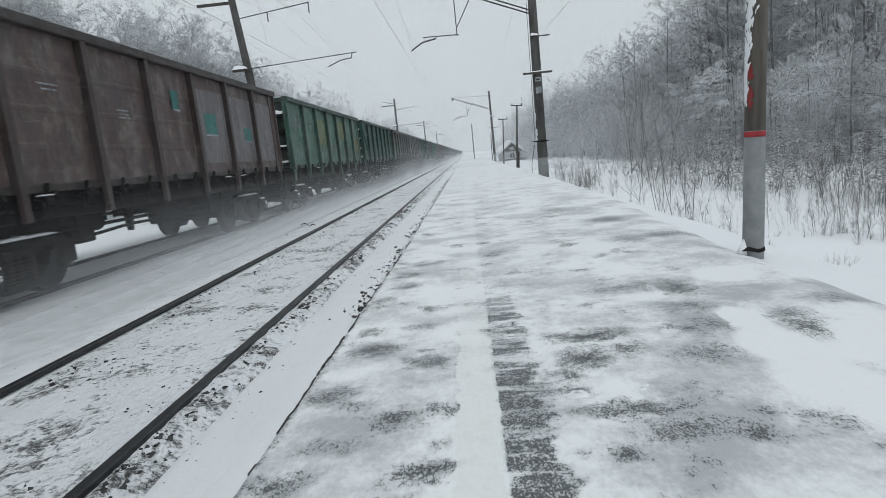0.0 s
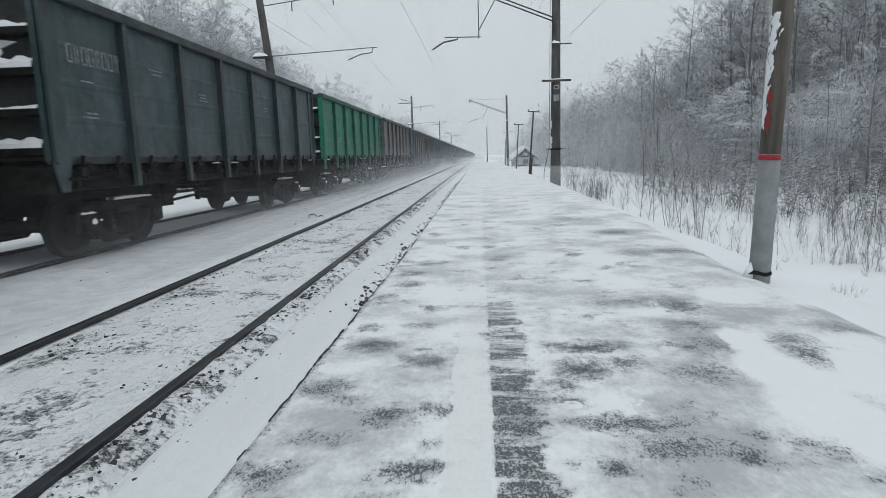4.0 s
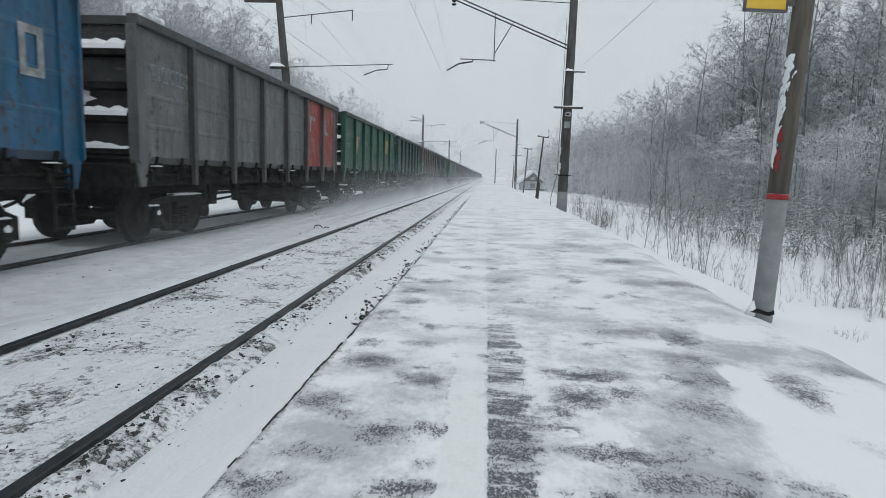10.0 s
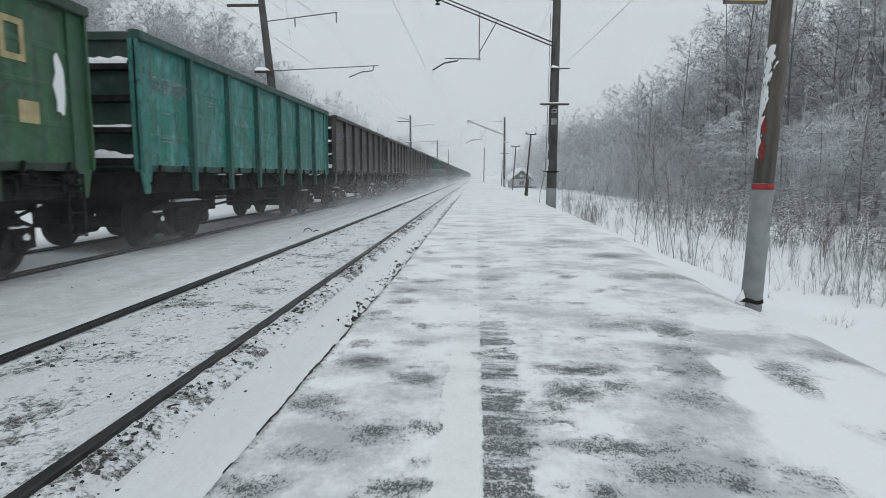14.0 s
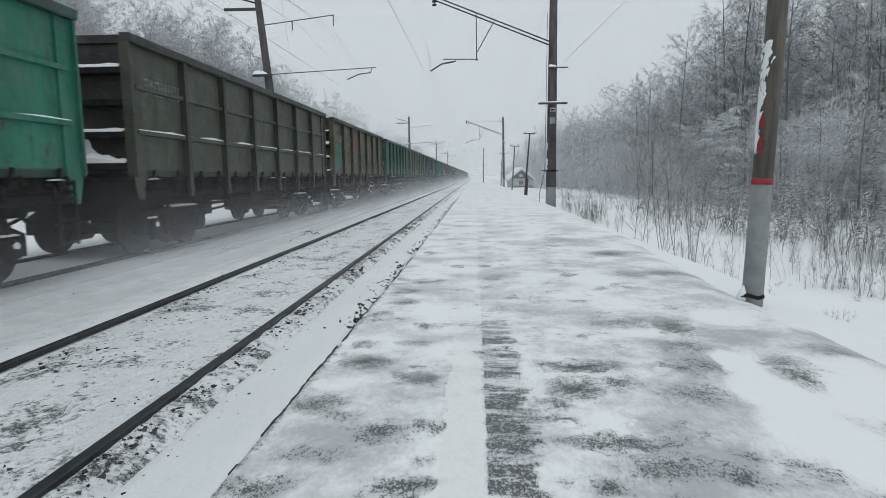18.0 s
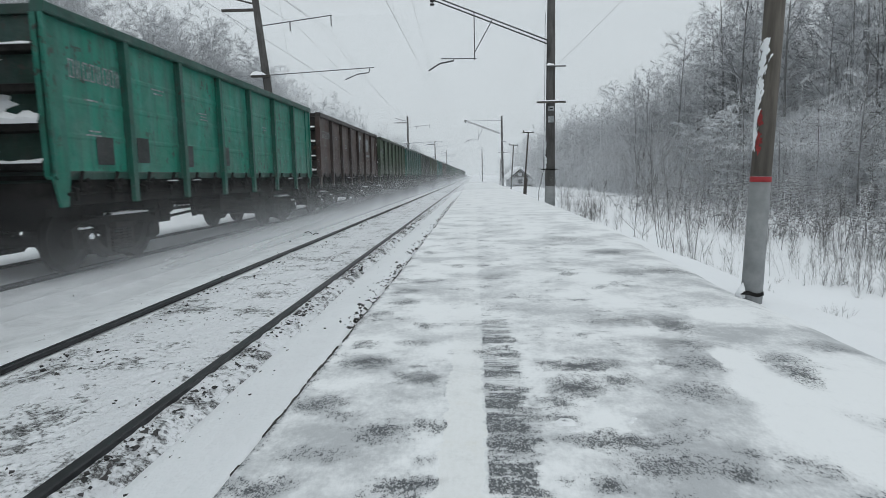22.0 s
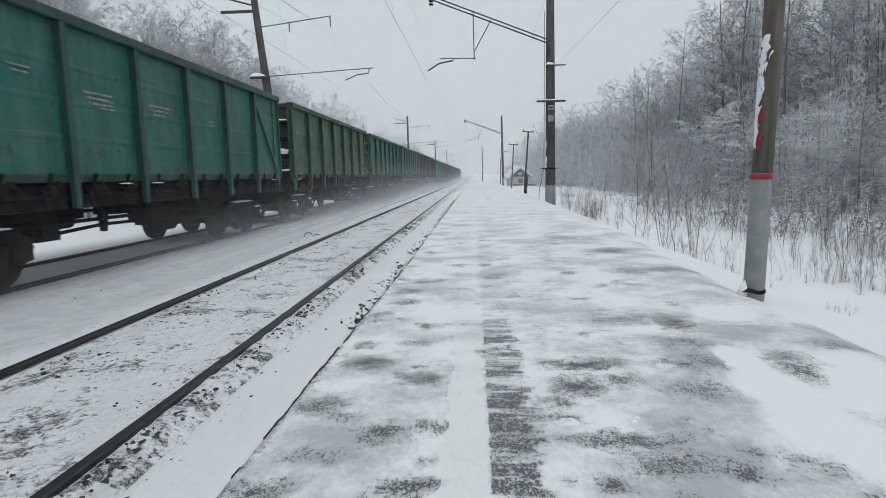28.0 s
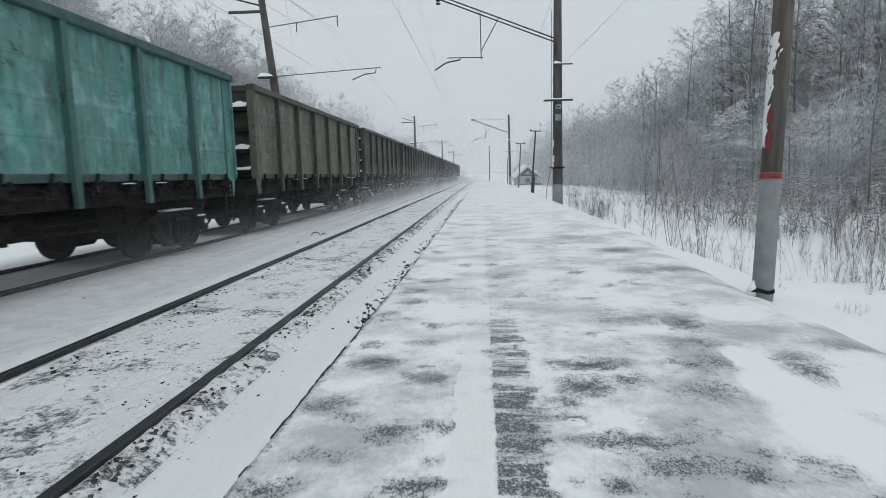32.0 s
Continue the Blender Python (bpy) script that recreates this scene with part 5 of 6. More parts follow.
# number: paint, rust, kind, marks, words for the label
FLEET = {
    -1: ("5c4d45", 0.45, "plain", "", "brown rusty"), 0: ("6a5650", 0.42, "plain", "primer", "faded primer-patched brown"),
    1: ("5f8a76", 0.36, "plain", "", "worn yellow-green"), 2: ("33695c", 0.2, "plain", "brace_near", "dull green braced"),
    3: ("4a4846", 0.35, "plain", "", "dark grey-brown teal-patched"), 4: ("82827f", 0.15, "plain", "", "plain grey"),
    5: ("37736a", 0.2, "plain", "", "teal"), 6: ("43595a", 0.25, "plain", "", "dark grey-teal"),
    7: ("25997a", 0.05, "plain", "", "bright sea-green"), 8: ("969190", 0.15, "plain", "", "grey-brown"),
    9: ("1f3a50", 0.25, "plain", "letters_yellow+tealend", "dark navy"), 10: ("5d554e", 0.22, "dense", "", "dark brown close-ribbed"),
    11: ("2a6878", 0.12, "plain", "letters", "blue"), 12: ("2a6878", 0.12, "plain", "letters", "blue"),
    13: ("2a6a7c", 0.1, "plain", "letters", "blue"), 14: ("1f6f94", 0.08, "plain", "letters_small", "bright blue"),
    15: ("807f7b", 0.2, "plain", "red_end", "grey red-ended"), 16: ("32785c", 0.15, "plain", "stickers", "green"),
    17: ("2c645e", 0.15, "plain", "", "dark green"), 18: ("6a5646", 0.5, "plain", "tealpatch", "brown-olive"),
    19: ("31353b", 0.08, "plain", "", "slate-black"), 20: ("457850", 0.2, "plain", "endmarks", "leaf-green"),
    21: ("4aa292", 0.27, "plain", "", "turquoise rust-spotted"), 22: ("6a6560", 0.45, "plain", "", "rusty grey-brown"),
    23: ("7c7874", 0.22, "plain", "", "grey"), 24: ("45433a", 0.4, "plain", "", "dark olive-brown"),
    25: ("3c4048", 0.1, "plain", "orange", "slate-grey"), 26: ("389074", 0.08, "ribbed", "", "green waist-ribbed"),
    27: ("555a48", 0.25, "ribbed", "", "dark olive waist-ribbed"), 28: ("66603f", 0.42, "plain", "tealpatch", "orange-brown patchy"),
    29: ("387a68", 0.1, "plain", "", "plain teal"), 30: ("566a4a", 0.34, "plain", "tealpatch", "olive-green"),
    31: ("2a5f60", 0.2, "plain", "", "dark teal"), 32: ("388272", 0.15, "plain", "", "green-teal"),
    33: ("2b9a80", 0.1, "plain", "squares", "bright green"), 34: ("5c443a", 0.4, "plain", "logo", "dark red-brown"),
    35: ("52684c", 0.15, "plain", "", "dull olive-green"), 36: ("348070", 0.15, "plain", "square", "teal-green"),
    37: ("3a5648", 0.6, "plain", "", "dark green-grey blotched"), 38: ("62744e", 0.42, "plain", "greenpatch", "patchwork olive"),
    39: ("38998a", 0.1, "plain", "", "sea-green"), 40: ("7d786f", 0.4, "plain", "", "grey-brown"),
    41: ("417666", 0.55, "plain", "", "flaking teal"), 42: ("287a68", 0.06, "plain", "brace_far", "deep green braced"),
    43: ("41704c", 0.2, "plain", "", "olive-green"), 44: ("36826c", 0.15, "plain", "", "teal-green"),
    45: ("568a7a", 0.12, "plain", "", "grey-green"), 46: ("5c6643", 0.42, "plain", "", "olive-brown"),
    47: ("624c3c", 0.35, "plain", "bluepanel", "rust-brown, blue-panelled"), 48: ("70b4a8", 0.28, "plain", "", "pale turquoise scratched"),
    49: ("757a62", 0.34, "plain", "", "faded olive"), 50: ("5f6459", 0.35, "plain", "", "grey-olive"), 51: ("55524e", 0.35, "plain", "", "brown"),
    52: ("4c4f4d", 0.3, "plain", "", "dark grey"), 53: ("5a5a50", 0.3, "plain", "", "grey-brown"), 54: ("4f5a52", 0.3, "plain", "", "grey-green"),
    55: ("5a5854", 0.3, "plain", "", "brown"), 56: ("3f6a5c", 0.2, "plain", "", "green"), 57: ("3a7a62", 0.15, "plain", "", "green"), 58: ("367a66", 0.15, "plain", "", "green"),
}


# painted-over fields: panel, its stretch across, heights, paint
PATCHWORK = {
    1: ((2, 0.1, 0.9, 2.3, 3.2, "86915c", "faded yellow paint field"), (4, 0.0, 1.0, 2.5, 3.3, "86915c", "faded yellow paint field"), (6, 0.05, 0.9, 2.0, 2.6, "8a7d4c", "ochre paint field")),
    3: ((0, 0.0, 0.75, 1.55, 2.55, "2f9a78", "teal paint field"), (1, 0.3, 0.8, 2.55, 2.85, "2a5a4c", "dark teal paint field"), (2, 0.05, 0.95, 2.5, 3.0, "2a5f52", "dark teal paint field"), (2, 0.3, 0.8, 1.62, 1.9, "2c6a58", "teal paint field"),
        (3, 0.2, 0.8, 2.55, 3.1, "2f9a78", "teal paint field"), (4, 0.1, 0.7, 2.0, 2.4, "35594c", "dark teal paint field")),
    18: ((0, 0.3, 1.0, 1.6, 2.4, "3a5f50", "dull green paint field"), (2, 0.0, 1.0, 2.2, 3.3, "5e4a3c", "brown paint field"), (4, 0.1, 0.9, 1.7, 2.9, "4c5a44", "olive paint field")),
    28: ((0, 0.0, 0.5, 1.6, 2.1, "2f7f78", "teal paint field"), (2, 0.1, 1.0, 2.5, 3.1, "8a5a3c", "orange-brown paint field"), (4, 0.0, 0.8, 2.2, 2.9, "7a5a3e", "orange-brown paint field")),
    30: ((0, 0.0, 0.35, 1.6, 3.2, "3f7a5c", "green paint field"), (1, 0.1, 0.9, 2.5, 3.0, "7a7a48", "olive-yellow paint field"), (3, 0.0, 0.6, 1.7, 2.9, "3f6a52", "dull green paint field")),
    37: ((4, 0.0, 1.0, 1.7, 3.2, "4a5654", "grey paint field"), (5, 0.1, 0.8, 2.2, 3.1, "5c463c", "rust-brown paint field"), (5, 0.2, 0.6, 1.75, 1.95, "2f8a68", "green paint field")),
    44: ((0, 0.0, 0.95, 1.55, 2.75, "1f7a55", "deep green paint field"),),
    47: ((1, 0.1, 0.9, 1.7, 3.2, "4f5540", "olive paint field"), (2, 0.0, 0.9, 1.6, 3.0, "4a5548", "grey-green paint field"), (4, 0.1, 0.9, 2.0, 3.3, "5c3f34", "red-brown paint field")),
}
NOTES = {3: ((0, 3.2), (1, 2.72), (2, 2.82), (3, 2.45), (4, 2.3)), 7: ((1, 2.2), (2, 2.15), (3, 2.2)), 13: ((1, 2.1), (4, 2.0)), 16: ((0, 2.5), (2, 2.75), (5, 2.3)), 19: ((2, 2.6), (4, 2.6)), 42: ((2, 2.7), (3, 2.7)), 44: ((0, 2.3), (2, 2.8))}


def ragged(seed, y0, y1, z0, z1):
    """A brushed field with uneven edges."""
    rnd = random.Random(seed)
    out = []
    for (a, b), (c, d) in (((y0, z0), (y1, z0)), ((y1, z0), (y1, z1)), ((y1, z1), (y0, z1)), ((y0, z1), (y0, z0))):
        for i in range(5):
            out.append((a + (c - a) * i / 5 + rnd.gauss(0, 0.025), b + (d - b) * i / 5 + rnd.gauss(0, 0.03)))
    return out


def daub(seed, y, z, ry, rz):
    """A rounded patch of paint with a wavering edge."""
    rnd = random.Random(seed)
    out = []
    for i in range(26):
        a = 2 * math.pi * i / 26
        c, d = math.cos(a), math.sin(a)
        q = rnd.uniform(0.9, 1.06)
        out.append((y + ry * q * math.copysign(abs(c) ** 0.6, c), z + rz * q * math.copysign(abs(d) ** 0.6, d)))
    return out


def flat_mark(outline, off=0.0):
    """A painted shape lying on the near side sheet; outline in (along, height)."""
    return MB().prism(outline, "x", 1.4535, 1.4565 + off)


def rect(y, z, w, h):
    return [(y, z), (y + w, z), (y + w, z + h), (y, z + h)]


def letter_shape(i, y, z, w, h, s=0.0):
    """A plain painted shape in place of one letter of a company mark: a hollow frame or upright bars."""
    s = s or w * 0.2
    mb = MB()
    if i % 3 == 1:
        shapes = [rect(y + 0.1 * w, z, s, h), rect(y + 0.68 * w, z, s, h)]
    else:
        shapes = [rect(y, z, s, h), rect(y + w - s, z, s, h), rect(y + s, z + h - s, w - 2 * s, s), rect(y + s, z, w - 2 * s, s)]
    for o in shapes:
        mb.prism(o, "x", 1.4535, 1.4565)
    return mb


MARKS = {}


def mark_mesh(key, make, mat):
    if key not in MARKS:
        MARKS[key] = make().mesh("painted_mark", mat)
    return MARKS[key]


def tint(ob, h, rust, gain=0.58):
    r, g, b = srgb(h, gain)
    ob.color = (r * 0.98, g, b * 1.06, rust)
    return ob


wheelsets, wagons = [], {}


def wagon(k):
    paint, rust, kind, marks, words = FLEET[k]
    ob = thing("gondola_wagon", pose(FAR_AXIS, MIDDLE + PITCH * k, RAIL_Z), f"{words} open steel freight wagon rolling on its track", "freight wagon", "train of open wagons")
    wagons[k] = ob
    nth = k % 5

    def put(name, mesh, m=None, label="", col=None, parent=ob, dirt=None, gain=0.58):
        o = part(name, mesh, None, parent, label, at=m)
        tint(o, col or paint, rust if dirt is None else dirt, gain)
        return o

    turn = pose(0, 0, 0, 0, 0, 180)
    for s, m in ((1, None), (-1, turn)):
        side = put("side_wall", G["side_" + kind], m)
        # lower gain darkens the chord against the light on its upward face
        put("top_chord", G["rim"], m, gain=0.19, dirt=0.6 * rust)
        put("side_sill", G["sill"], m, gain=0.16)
        ys = post_ys(14 if kind == "dense" else PANELS)
        for i, y in enumerate(ys):
            mesh = G["corner"] if i in (0, len(ys) - 1) else (G["slim_post"] if kind == "dense" and i % 2 else G["post"])
            flip = Matrix.Diagonal((1, -1, 1, 1)) if i == 0 else Matrix()
            yy = y + (0.02 if i == 0 else -0.02 if i == len(ys) - 1 else 0)
            # posts get less gain: side shade and grime darkened into their paint
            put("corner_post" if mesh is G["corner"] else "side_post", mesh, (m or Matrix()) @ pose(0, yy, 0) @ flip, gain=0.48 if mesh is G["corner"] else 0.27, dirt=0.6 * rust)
        ys = post_ys(PANELS)
        for i in range(PANELS):
            h = put("hatch", G["hatch" if s > 0 else "hatch_far"], (m or Matrix()) @ pose(0, (ys[i] + ys[i + 1]) / 2, 0), "dark iron floor hatch with locks")
            if s > 0 and (i * 5 + k * 3) % 4 < 2:
                put("hatch_snow", G["hatch_snow"], pose(0, -0.84 * ((i * 7 + k * 3) % 2) + 0.02 * ((i + k) % 4), 0.0), parent=h)
        if kind == "ribbed":
            for z in (2.15, 2.9):
                put("waist_rib", G["rail_rib"], (m or Matrix()) @ pose(0, 0, z))
            put("rib_snow", G["rib_snow"], (m or Matrix()) @ pose(0, 0, 2.19))
        # ends: s is the far (+) or near (-) end
        e = pose(0, HALF - 0.16, 0) if s > 0 else turn @ pose(0, HALF - 0.16, 0)
        # end walls get very low gain: grime and shade put into their paint
        w = put("end_wall", G["end_wall"], e, "end wall darkened for grime and shade", gain=0.09, dirt=min(0.6, rust + 0.15))
        for j, z in enumerate((1.6, 2.12, 2.64, 3.16)):
            put("end_beam", G["end_beam"], pose(0, 0.02, z), parent=w)
            if (k * 3 + j * 2 + s) % 6:
                mir = Matrix.Diagonal((-1 if (k + j) % 2 else 1, 1, 0.8 + 0.1 * ((k * 7 + j * 3) % 5), 1))
                put("ledge_snow", G["wall_snow" if s < 0 and (k + 2 * j) % 5 < 3 else "ledge_snow"], pose(0, 0.02, z) @ mir, parent=w)
        if s < 0:
            for j, z in enumerate((1.70, 2.22, 2.74)):
                if (k * 5 + j * 3) % 7 < 4:
                    put("stuck_snow", G["stuck"][(k + j) % 3], pose(0.25 * ((k * 3 + j) % 5 - 2), 0.031, z), parent=w)
        put("end_ladder", G["end_ladder"], pose(0, 0.03, 0), parent=w)
        put("coupler", G["coupler"], pose(0, HALF - 0.06, 0) if s > 0 else turn @ pose(0, HALF - 0.06, 0), "dark automatic coupler")
        put("step_ladder", G["step"], pose(0, HALF - 0.42, 0) if s > 0 else turn @ pose(0, HALF - 0.42, 0))
        # bogie
        bg = put("bogie", G["bolster"], pose(0, s * 4.325, 0), "dark two-axle cast bogie")
        for q in (-1, 1):
            f = put("side_frame", G["side_frame"], pose(q * 1.05, 0, 0), parent=bg)
            if q > 0:
                put("frame_snow", G["frame_snow"], pose(q * 1.05, 0.3 * ((k + s) % 3 - 1), 0), parent=bg)
            put("spring_group", G["spring"], pose(q * 1.05, 0, 0), parent=bg)
            for a in (-1, 1):
                if q > 0 and (k + a + s) % 3:
                    put("box_snow", G["box_snow"], pose(q * 1.02, a * 0.925, 0.4785), parent=bg)
                put("axle_box", G["axle_box"], pose(q * 1.02, a * 0.925, 0.4785, 0, 0, 0 if q > 0 else 180), parent=bg)
        for a in (-1, 1):
            wsx = new("wheelset", G["wheelset"])
            wsx.parent = bg
            wsx.matrix_parent_inverse = Matrix.Translation((0, a * 0.925, 0.4785))
            wheelsets.append(wsx)
    put("underframe", G["underframe"], None, "grimy underframe with brake gear")
    put("floor", G["floor"])
    if k in (43, 47):
        put("handwheel", G["handwheel"], pose(1.56, -HALF + 1.35, 0.98), "red brake handwheel")
    # stencilled number bars near the leading end, service notes further on
    y0 = -HALF + 0.55
    if k != 10:
        for i in range(8):
            put("number_bar", mark_mesh(("number", i % 3), lambda: letter_shape(i, y0, 2.80, (0.115, 0.10, 0.12)[i % 3], 0.26, 0.024), M_STENCIL), pose(0, 0.155 * i, 0.012 * (k % 5)))
    if k % 4 != 3:
        for i, (y, z, w) in enumerate(((0.75, 2.45, 0.30), (0.80, 2.0, 0.26), (0.72, 1.94, 0.36), (2.6, 2.86, 0.42), (2.68, 2.79, 0.30), (4.4, 2.62, 0.34), (4.45, 2.56, 0.28), (4.42, 2.50, 0.36), (8.1, 2.62, 0.30), (8.15, 2.55, 0.24))):
            put("service_bar", mark_mesh(("service", i), lambda: flat_mark(rect(-HALF + y, z, w, 0.024)), M_STENCIL), pose(0, 0.03 * (k % 5), 0.02 * (k % 7)))
    if marks.startswith("letters"):
        mat = M_YELLOWMARK if "yellow" in marks else M_MARK
        small = marks.endswith("small")
        for i in range(9):
            w, h = (0.40, 0.62) if small else (0.47, 0.88)
            y = (-HALF + (4.9 if small else 3.9)) + i * (0.84 if small else 0.91)
            put("mark_shape", mark_mesh((marks, i), lambda: letter_shape(i, y, 2.42 if small else 2.24, w, h, 0.105), mat))
    panel = lambda a, b, z0, z1: flat_mark(rect(a, z0, b - a, z1 - z0), -0.0005)
    py = post_ys(PANELS)
    extra = {"tealend": (0, 1, 1.52, 3.56, "2c6672", "teal painted panel"), "red_end": (5, 7, 1.52, 3.56, "b8402c", "red painted panel"), "bluepanel": (0, 1, 1.52, 2.85, "7fb4c4", "light blue painted panel"), "tealpatch": (0, 1, 1.8, 2.9, "2f8a6a", "teal paint patch"),
             "greenpatch": (0, 1, 1.7, 2.6, "1f6a48", "dark green paint patch"), "green": (2, 3, 2.0, 2.8, "2f7a5c", "green paint patch"), "primer": (4, 7, 1.7, 3.3, "8a8280", "grey primer patch")}
    key = marks.split("+")[-1]
    if key in extra:
        a, b, z0, z1, col, lab = extra[key]
        for i in range(a, b):
            if key == "tealpatch":
                put("paint_patch", mark_mesh((key, k), lambda: flat_mark(daub(k, 0.5 * (py[i] + py[i + 1]) + 0.1, 0.5 * (z0 + z1) - 0.08, 0.56, 0.5)), M_PAINT), None, lab, col, dirt=0.2)
                continue
            put("paint_patch", mark_mesh((key, i), lambda: panel(py[i] + 0.09, py[i + 1] - 0.09, z0, z1), M_PAINT), None, lab, col, dirt=0.2)
        if marks == "red_end":
            put("mark_shape", mark_mesh("red1", lambda: MB().prism(rect(py[5] + 0.5, 2.6, 0.12, 0.5), "x", 1.457, 1.459).prism(rect(py[5] + 0.62, 2.98, 0.4, 0.12), "x", 1.457, 1.459).prism(rect(py[6] + 0.4, 2.6, 0.4, 0.12), "x", 1.457, 1.459).prism(rect(py[6] + 0.4, 2.72, 0.12, 0.4), "x", 1.457, 1.459), M_MARK), None, "pale emblem strokes")
        if marks == "bluepanel":
            for i in range(3):
                put("mark_shape", mark_mesh(("big", i), lambda: letter_shape(i + 3, py[0] + 0.3 + i * 0.42, 3.1, 0.32, 0.36), M_MARK))
    for n, (j, a, b, z0, z1, col, lab) in enumerate(PATCHWORK.get(k, ())):
        put("paint_patch", flat_mark(ragged(k * 10 + n, py[j] + 0.09 + a * 1.6, py[j] + 0.09 + b * 1.6, z0, z1), -0.0006 + 0.0008 * n).mesh("paint_patch", M_PAINT), None, lab, col, dirt=min(0.4, rust))
    for n, (j, z) in enumerate(NOTES.get(k, ())):
        for q in range(3):
            put("service_bar", mark_mesh(("note", j, z, q), lambda: flat_mark(rect(py[j] + 0.45 + 0.05 * q, z - 0.075 * q, 0.7 - 0.14 * q, 0.035)), M_STENCIL))
    if marks == "orange":
        for i in range(3):
            put("mark_shape", mark_mesh(("or", i), lambda: letter_shape(i, py[4] + 0.3 + i * 0.46, 2.98, 0.38, 0.42), M_ORANGE))
        for i, (a, z, w) in enumerate(((py[3] + 0.3, 3.25, 1.1), (py[3] + 0.45, 3.1, 0.8))):
            put("mark_bar", mark_mesh(("orb", i), lambda: flat_mark(rect(a, z, w, 0.1)), M_ORANGE))
        for i, (a, z, w) in enumerate(((py[3] + 0.6, 2.3, 0.6), (py[3] + 0.3, 2.18, 1.1), (py[5] + 0.5, 2.3, 0.5), (py[5] + 0.5, 2.2, 0.5), (py[2] + 0.5, 2.6, 0.5))):
            put("service_bar", mark_mesh(("orw", i), lambda: flat_mark(rect(a, z, w, 0.06)), M_MARK))
    if marks == "stickers":
        for i, (j, z, n) in enumerate(((1, 2.2, 2), (5, 2.45, 5))):
            for q in range(n):
                a = py[j] + 0.28 + 0.2 * q
                put("sticker_bar", mark_mesh(("st", i, q), lambda: flat_mark([(a, z), (a + 0.15, z), (a + 0.36, z + 0.7), (a + 0.21, z + 0.7)]), M_YELLOWMARK), None, "faded orange slanted bar")
    for j, off in {"squares": ((0, 0.95), (1, 0.25), (2, 0.15), (3, 0.2)), "square": ((1, 1.2),)}.get(marks, ()):
        put("repair_plate", mark_mesh(("sq", marks, j), lambda: flat_mark(rect(py[j] + off, 1.62 + 0.05 * (j % 2), 0.42 - 0.05 * j, 0.42)), M_PAINT), None, "dark square repair plate", "27302f", dirt=0.3, gain=0.4)
    if marks == "endmarks":
        for i in range(4):
            put("mark_shape", mark_mesh(("end", i), lambda: letter_shape(i, py[5] + 0.25 + i * 0.62, 2.75, 0.4, 0.52), M_YELLOWMARK))
        put("sticker", mark_mesh("endst", lambda: panel(py[6] + 0.55, py[6] + 0.9, 2.0, 2.28), M_YELLOWMARK), None, "faded orange sticker")
        smear = [(HALF - 0.55 + (0.10 + 0.03 * math.sin(a * 2.9)) * math.cos(a * 0.45), 2.55 + (0.42 + 0.06 * math.sin(a * 1.7)) * math.sin(a * 0.45)) for a in range(14)]
        put("snow_smear", mark_mesh("smear", lambda: flat_mark(smear, 0.004), M_SNOW), None, "snow stuck to the side sheet")
    if marks == "primer":
        for i, (a, z, w, h) in enumerate(((py[4] + 0.5, 2.3, 0.62, 0.5), (py[3] + 0.9, 2.75, 0.3, 0.4), (py[5] + 1.0, 2.2, 0.5, 0.36))):
            put("poster", mark_mesh(("pb", i), lambda: MB().prism(rect(a, z, w, h), "x", 1.457, 1.459), M_PAINT), None, "teal painted notice field", "3c8a80", dirt=0.15)
            put("poster_rim", mark_mesh(("pr", i), lambda: MB().prism(rect(a, z, w, 0.04), "x", 1.459, 1.461), M_MARK))
    if marks == "logo":
        disc = [(py[5] + 0.9 + 0.42 * math.cos(a * 0.314), 3.0 + 0.34 * math.sin(a * 0.314)) for a in range(20)]
        put("emblem", mark_mesh("disc", lambda: flat_mark(disc), M_MARK), None, "pale round emblem")
        put("emblem_bar", mark_mesh("discbar", lambda: flat_mark(rect(py[5] + 0.3, 2.4, 1.2, 0.12)), M_MARK))
        put("emblem", mark_mesh("flag", lambda: MB().prism(rect(py[4] + 0.5, 2.6, 0.22, 0.8), "x", 1.4535, 1.4565).prism(rect(py[4] + 0.72, 3.2, 0.35, 0.2), "x", 1.4535, 1.4565), M_MARK), None, "pale emblem")
    if marks.startswith("brace"):
        a, b = (0, 1) if marks.endswith("near") else (6, 7)
        p, q = (py[a] + 0.1, 3.5), (py[b] - 0.08, 1.55)
        ang = math.degrees(math.atan2(q[0] - p[0], p[1] - q[1]))
        ln = math.hypot(q[0] - p[0], p[1] - q[1])
        put("brace", G["unit_bar"], pose(0, q[0], q[1], ang, 0, 0) @ Matrix.Diagonal((1, 1, ln, 1)), "diagonal brace")
    return ob


for k in sorted(FLEET):
    wagon(k)


# ---- blown snow, haze sheets ----
def drift():
    """Long rigid curtains of snow dust carried along with the train."""
    mb = MB()
    ys = spaced([(-40, 900, 10)])
    for x, z1 in ((-5.38, 2.4), (-4.9, 1.9), (-4.3, 1.0)):
        o = len(mb.v)
        for y in ys:
            mb.v += [(x, y, -0.36), (x - 0.05, y, z1)]
        mb.f += [(o + 2 * j, o + 2 * j + 2, o + 2 * j + 3, o + 2 * j + 1) for j in range(len(ys) - 1)]
    return tagged(part("snow_dust", mb, M_DRIFT), "fine snow dust whirled up along the train", "snow dust", kind="stuff")


dust = drift()


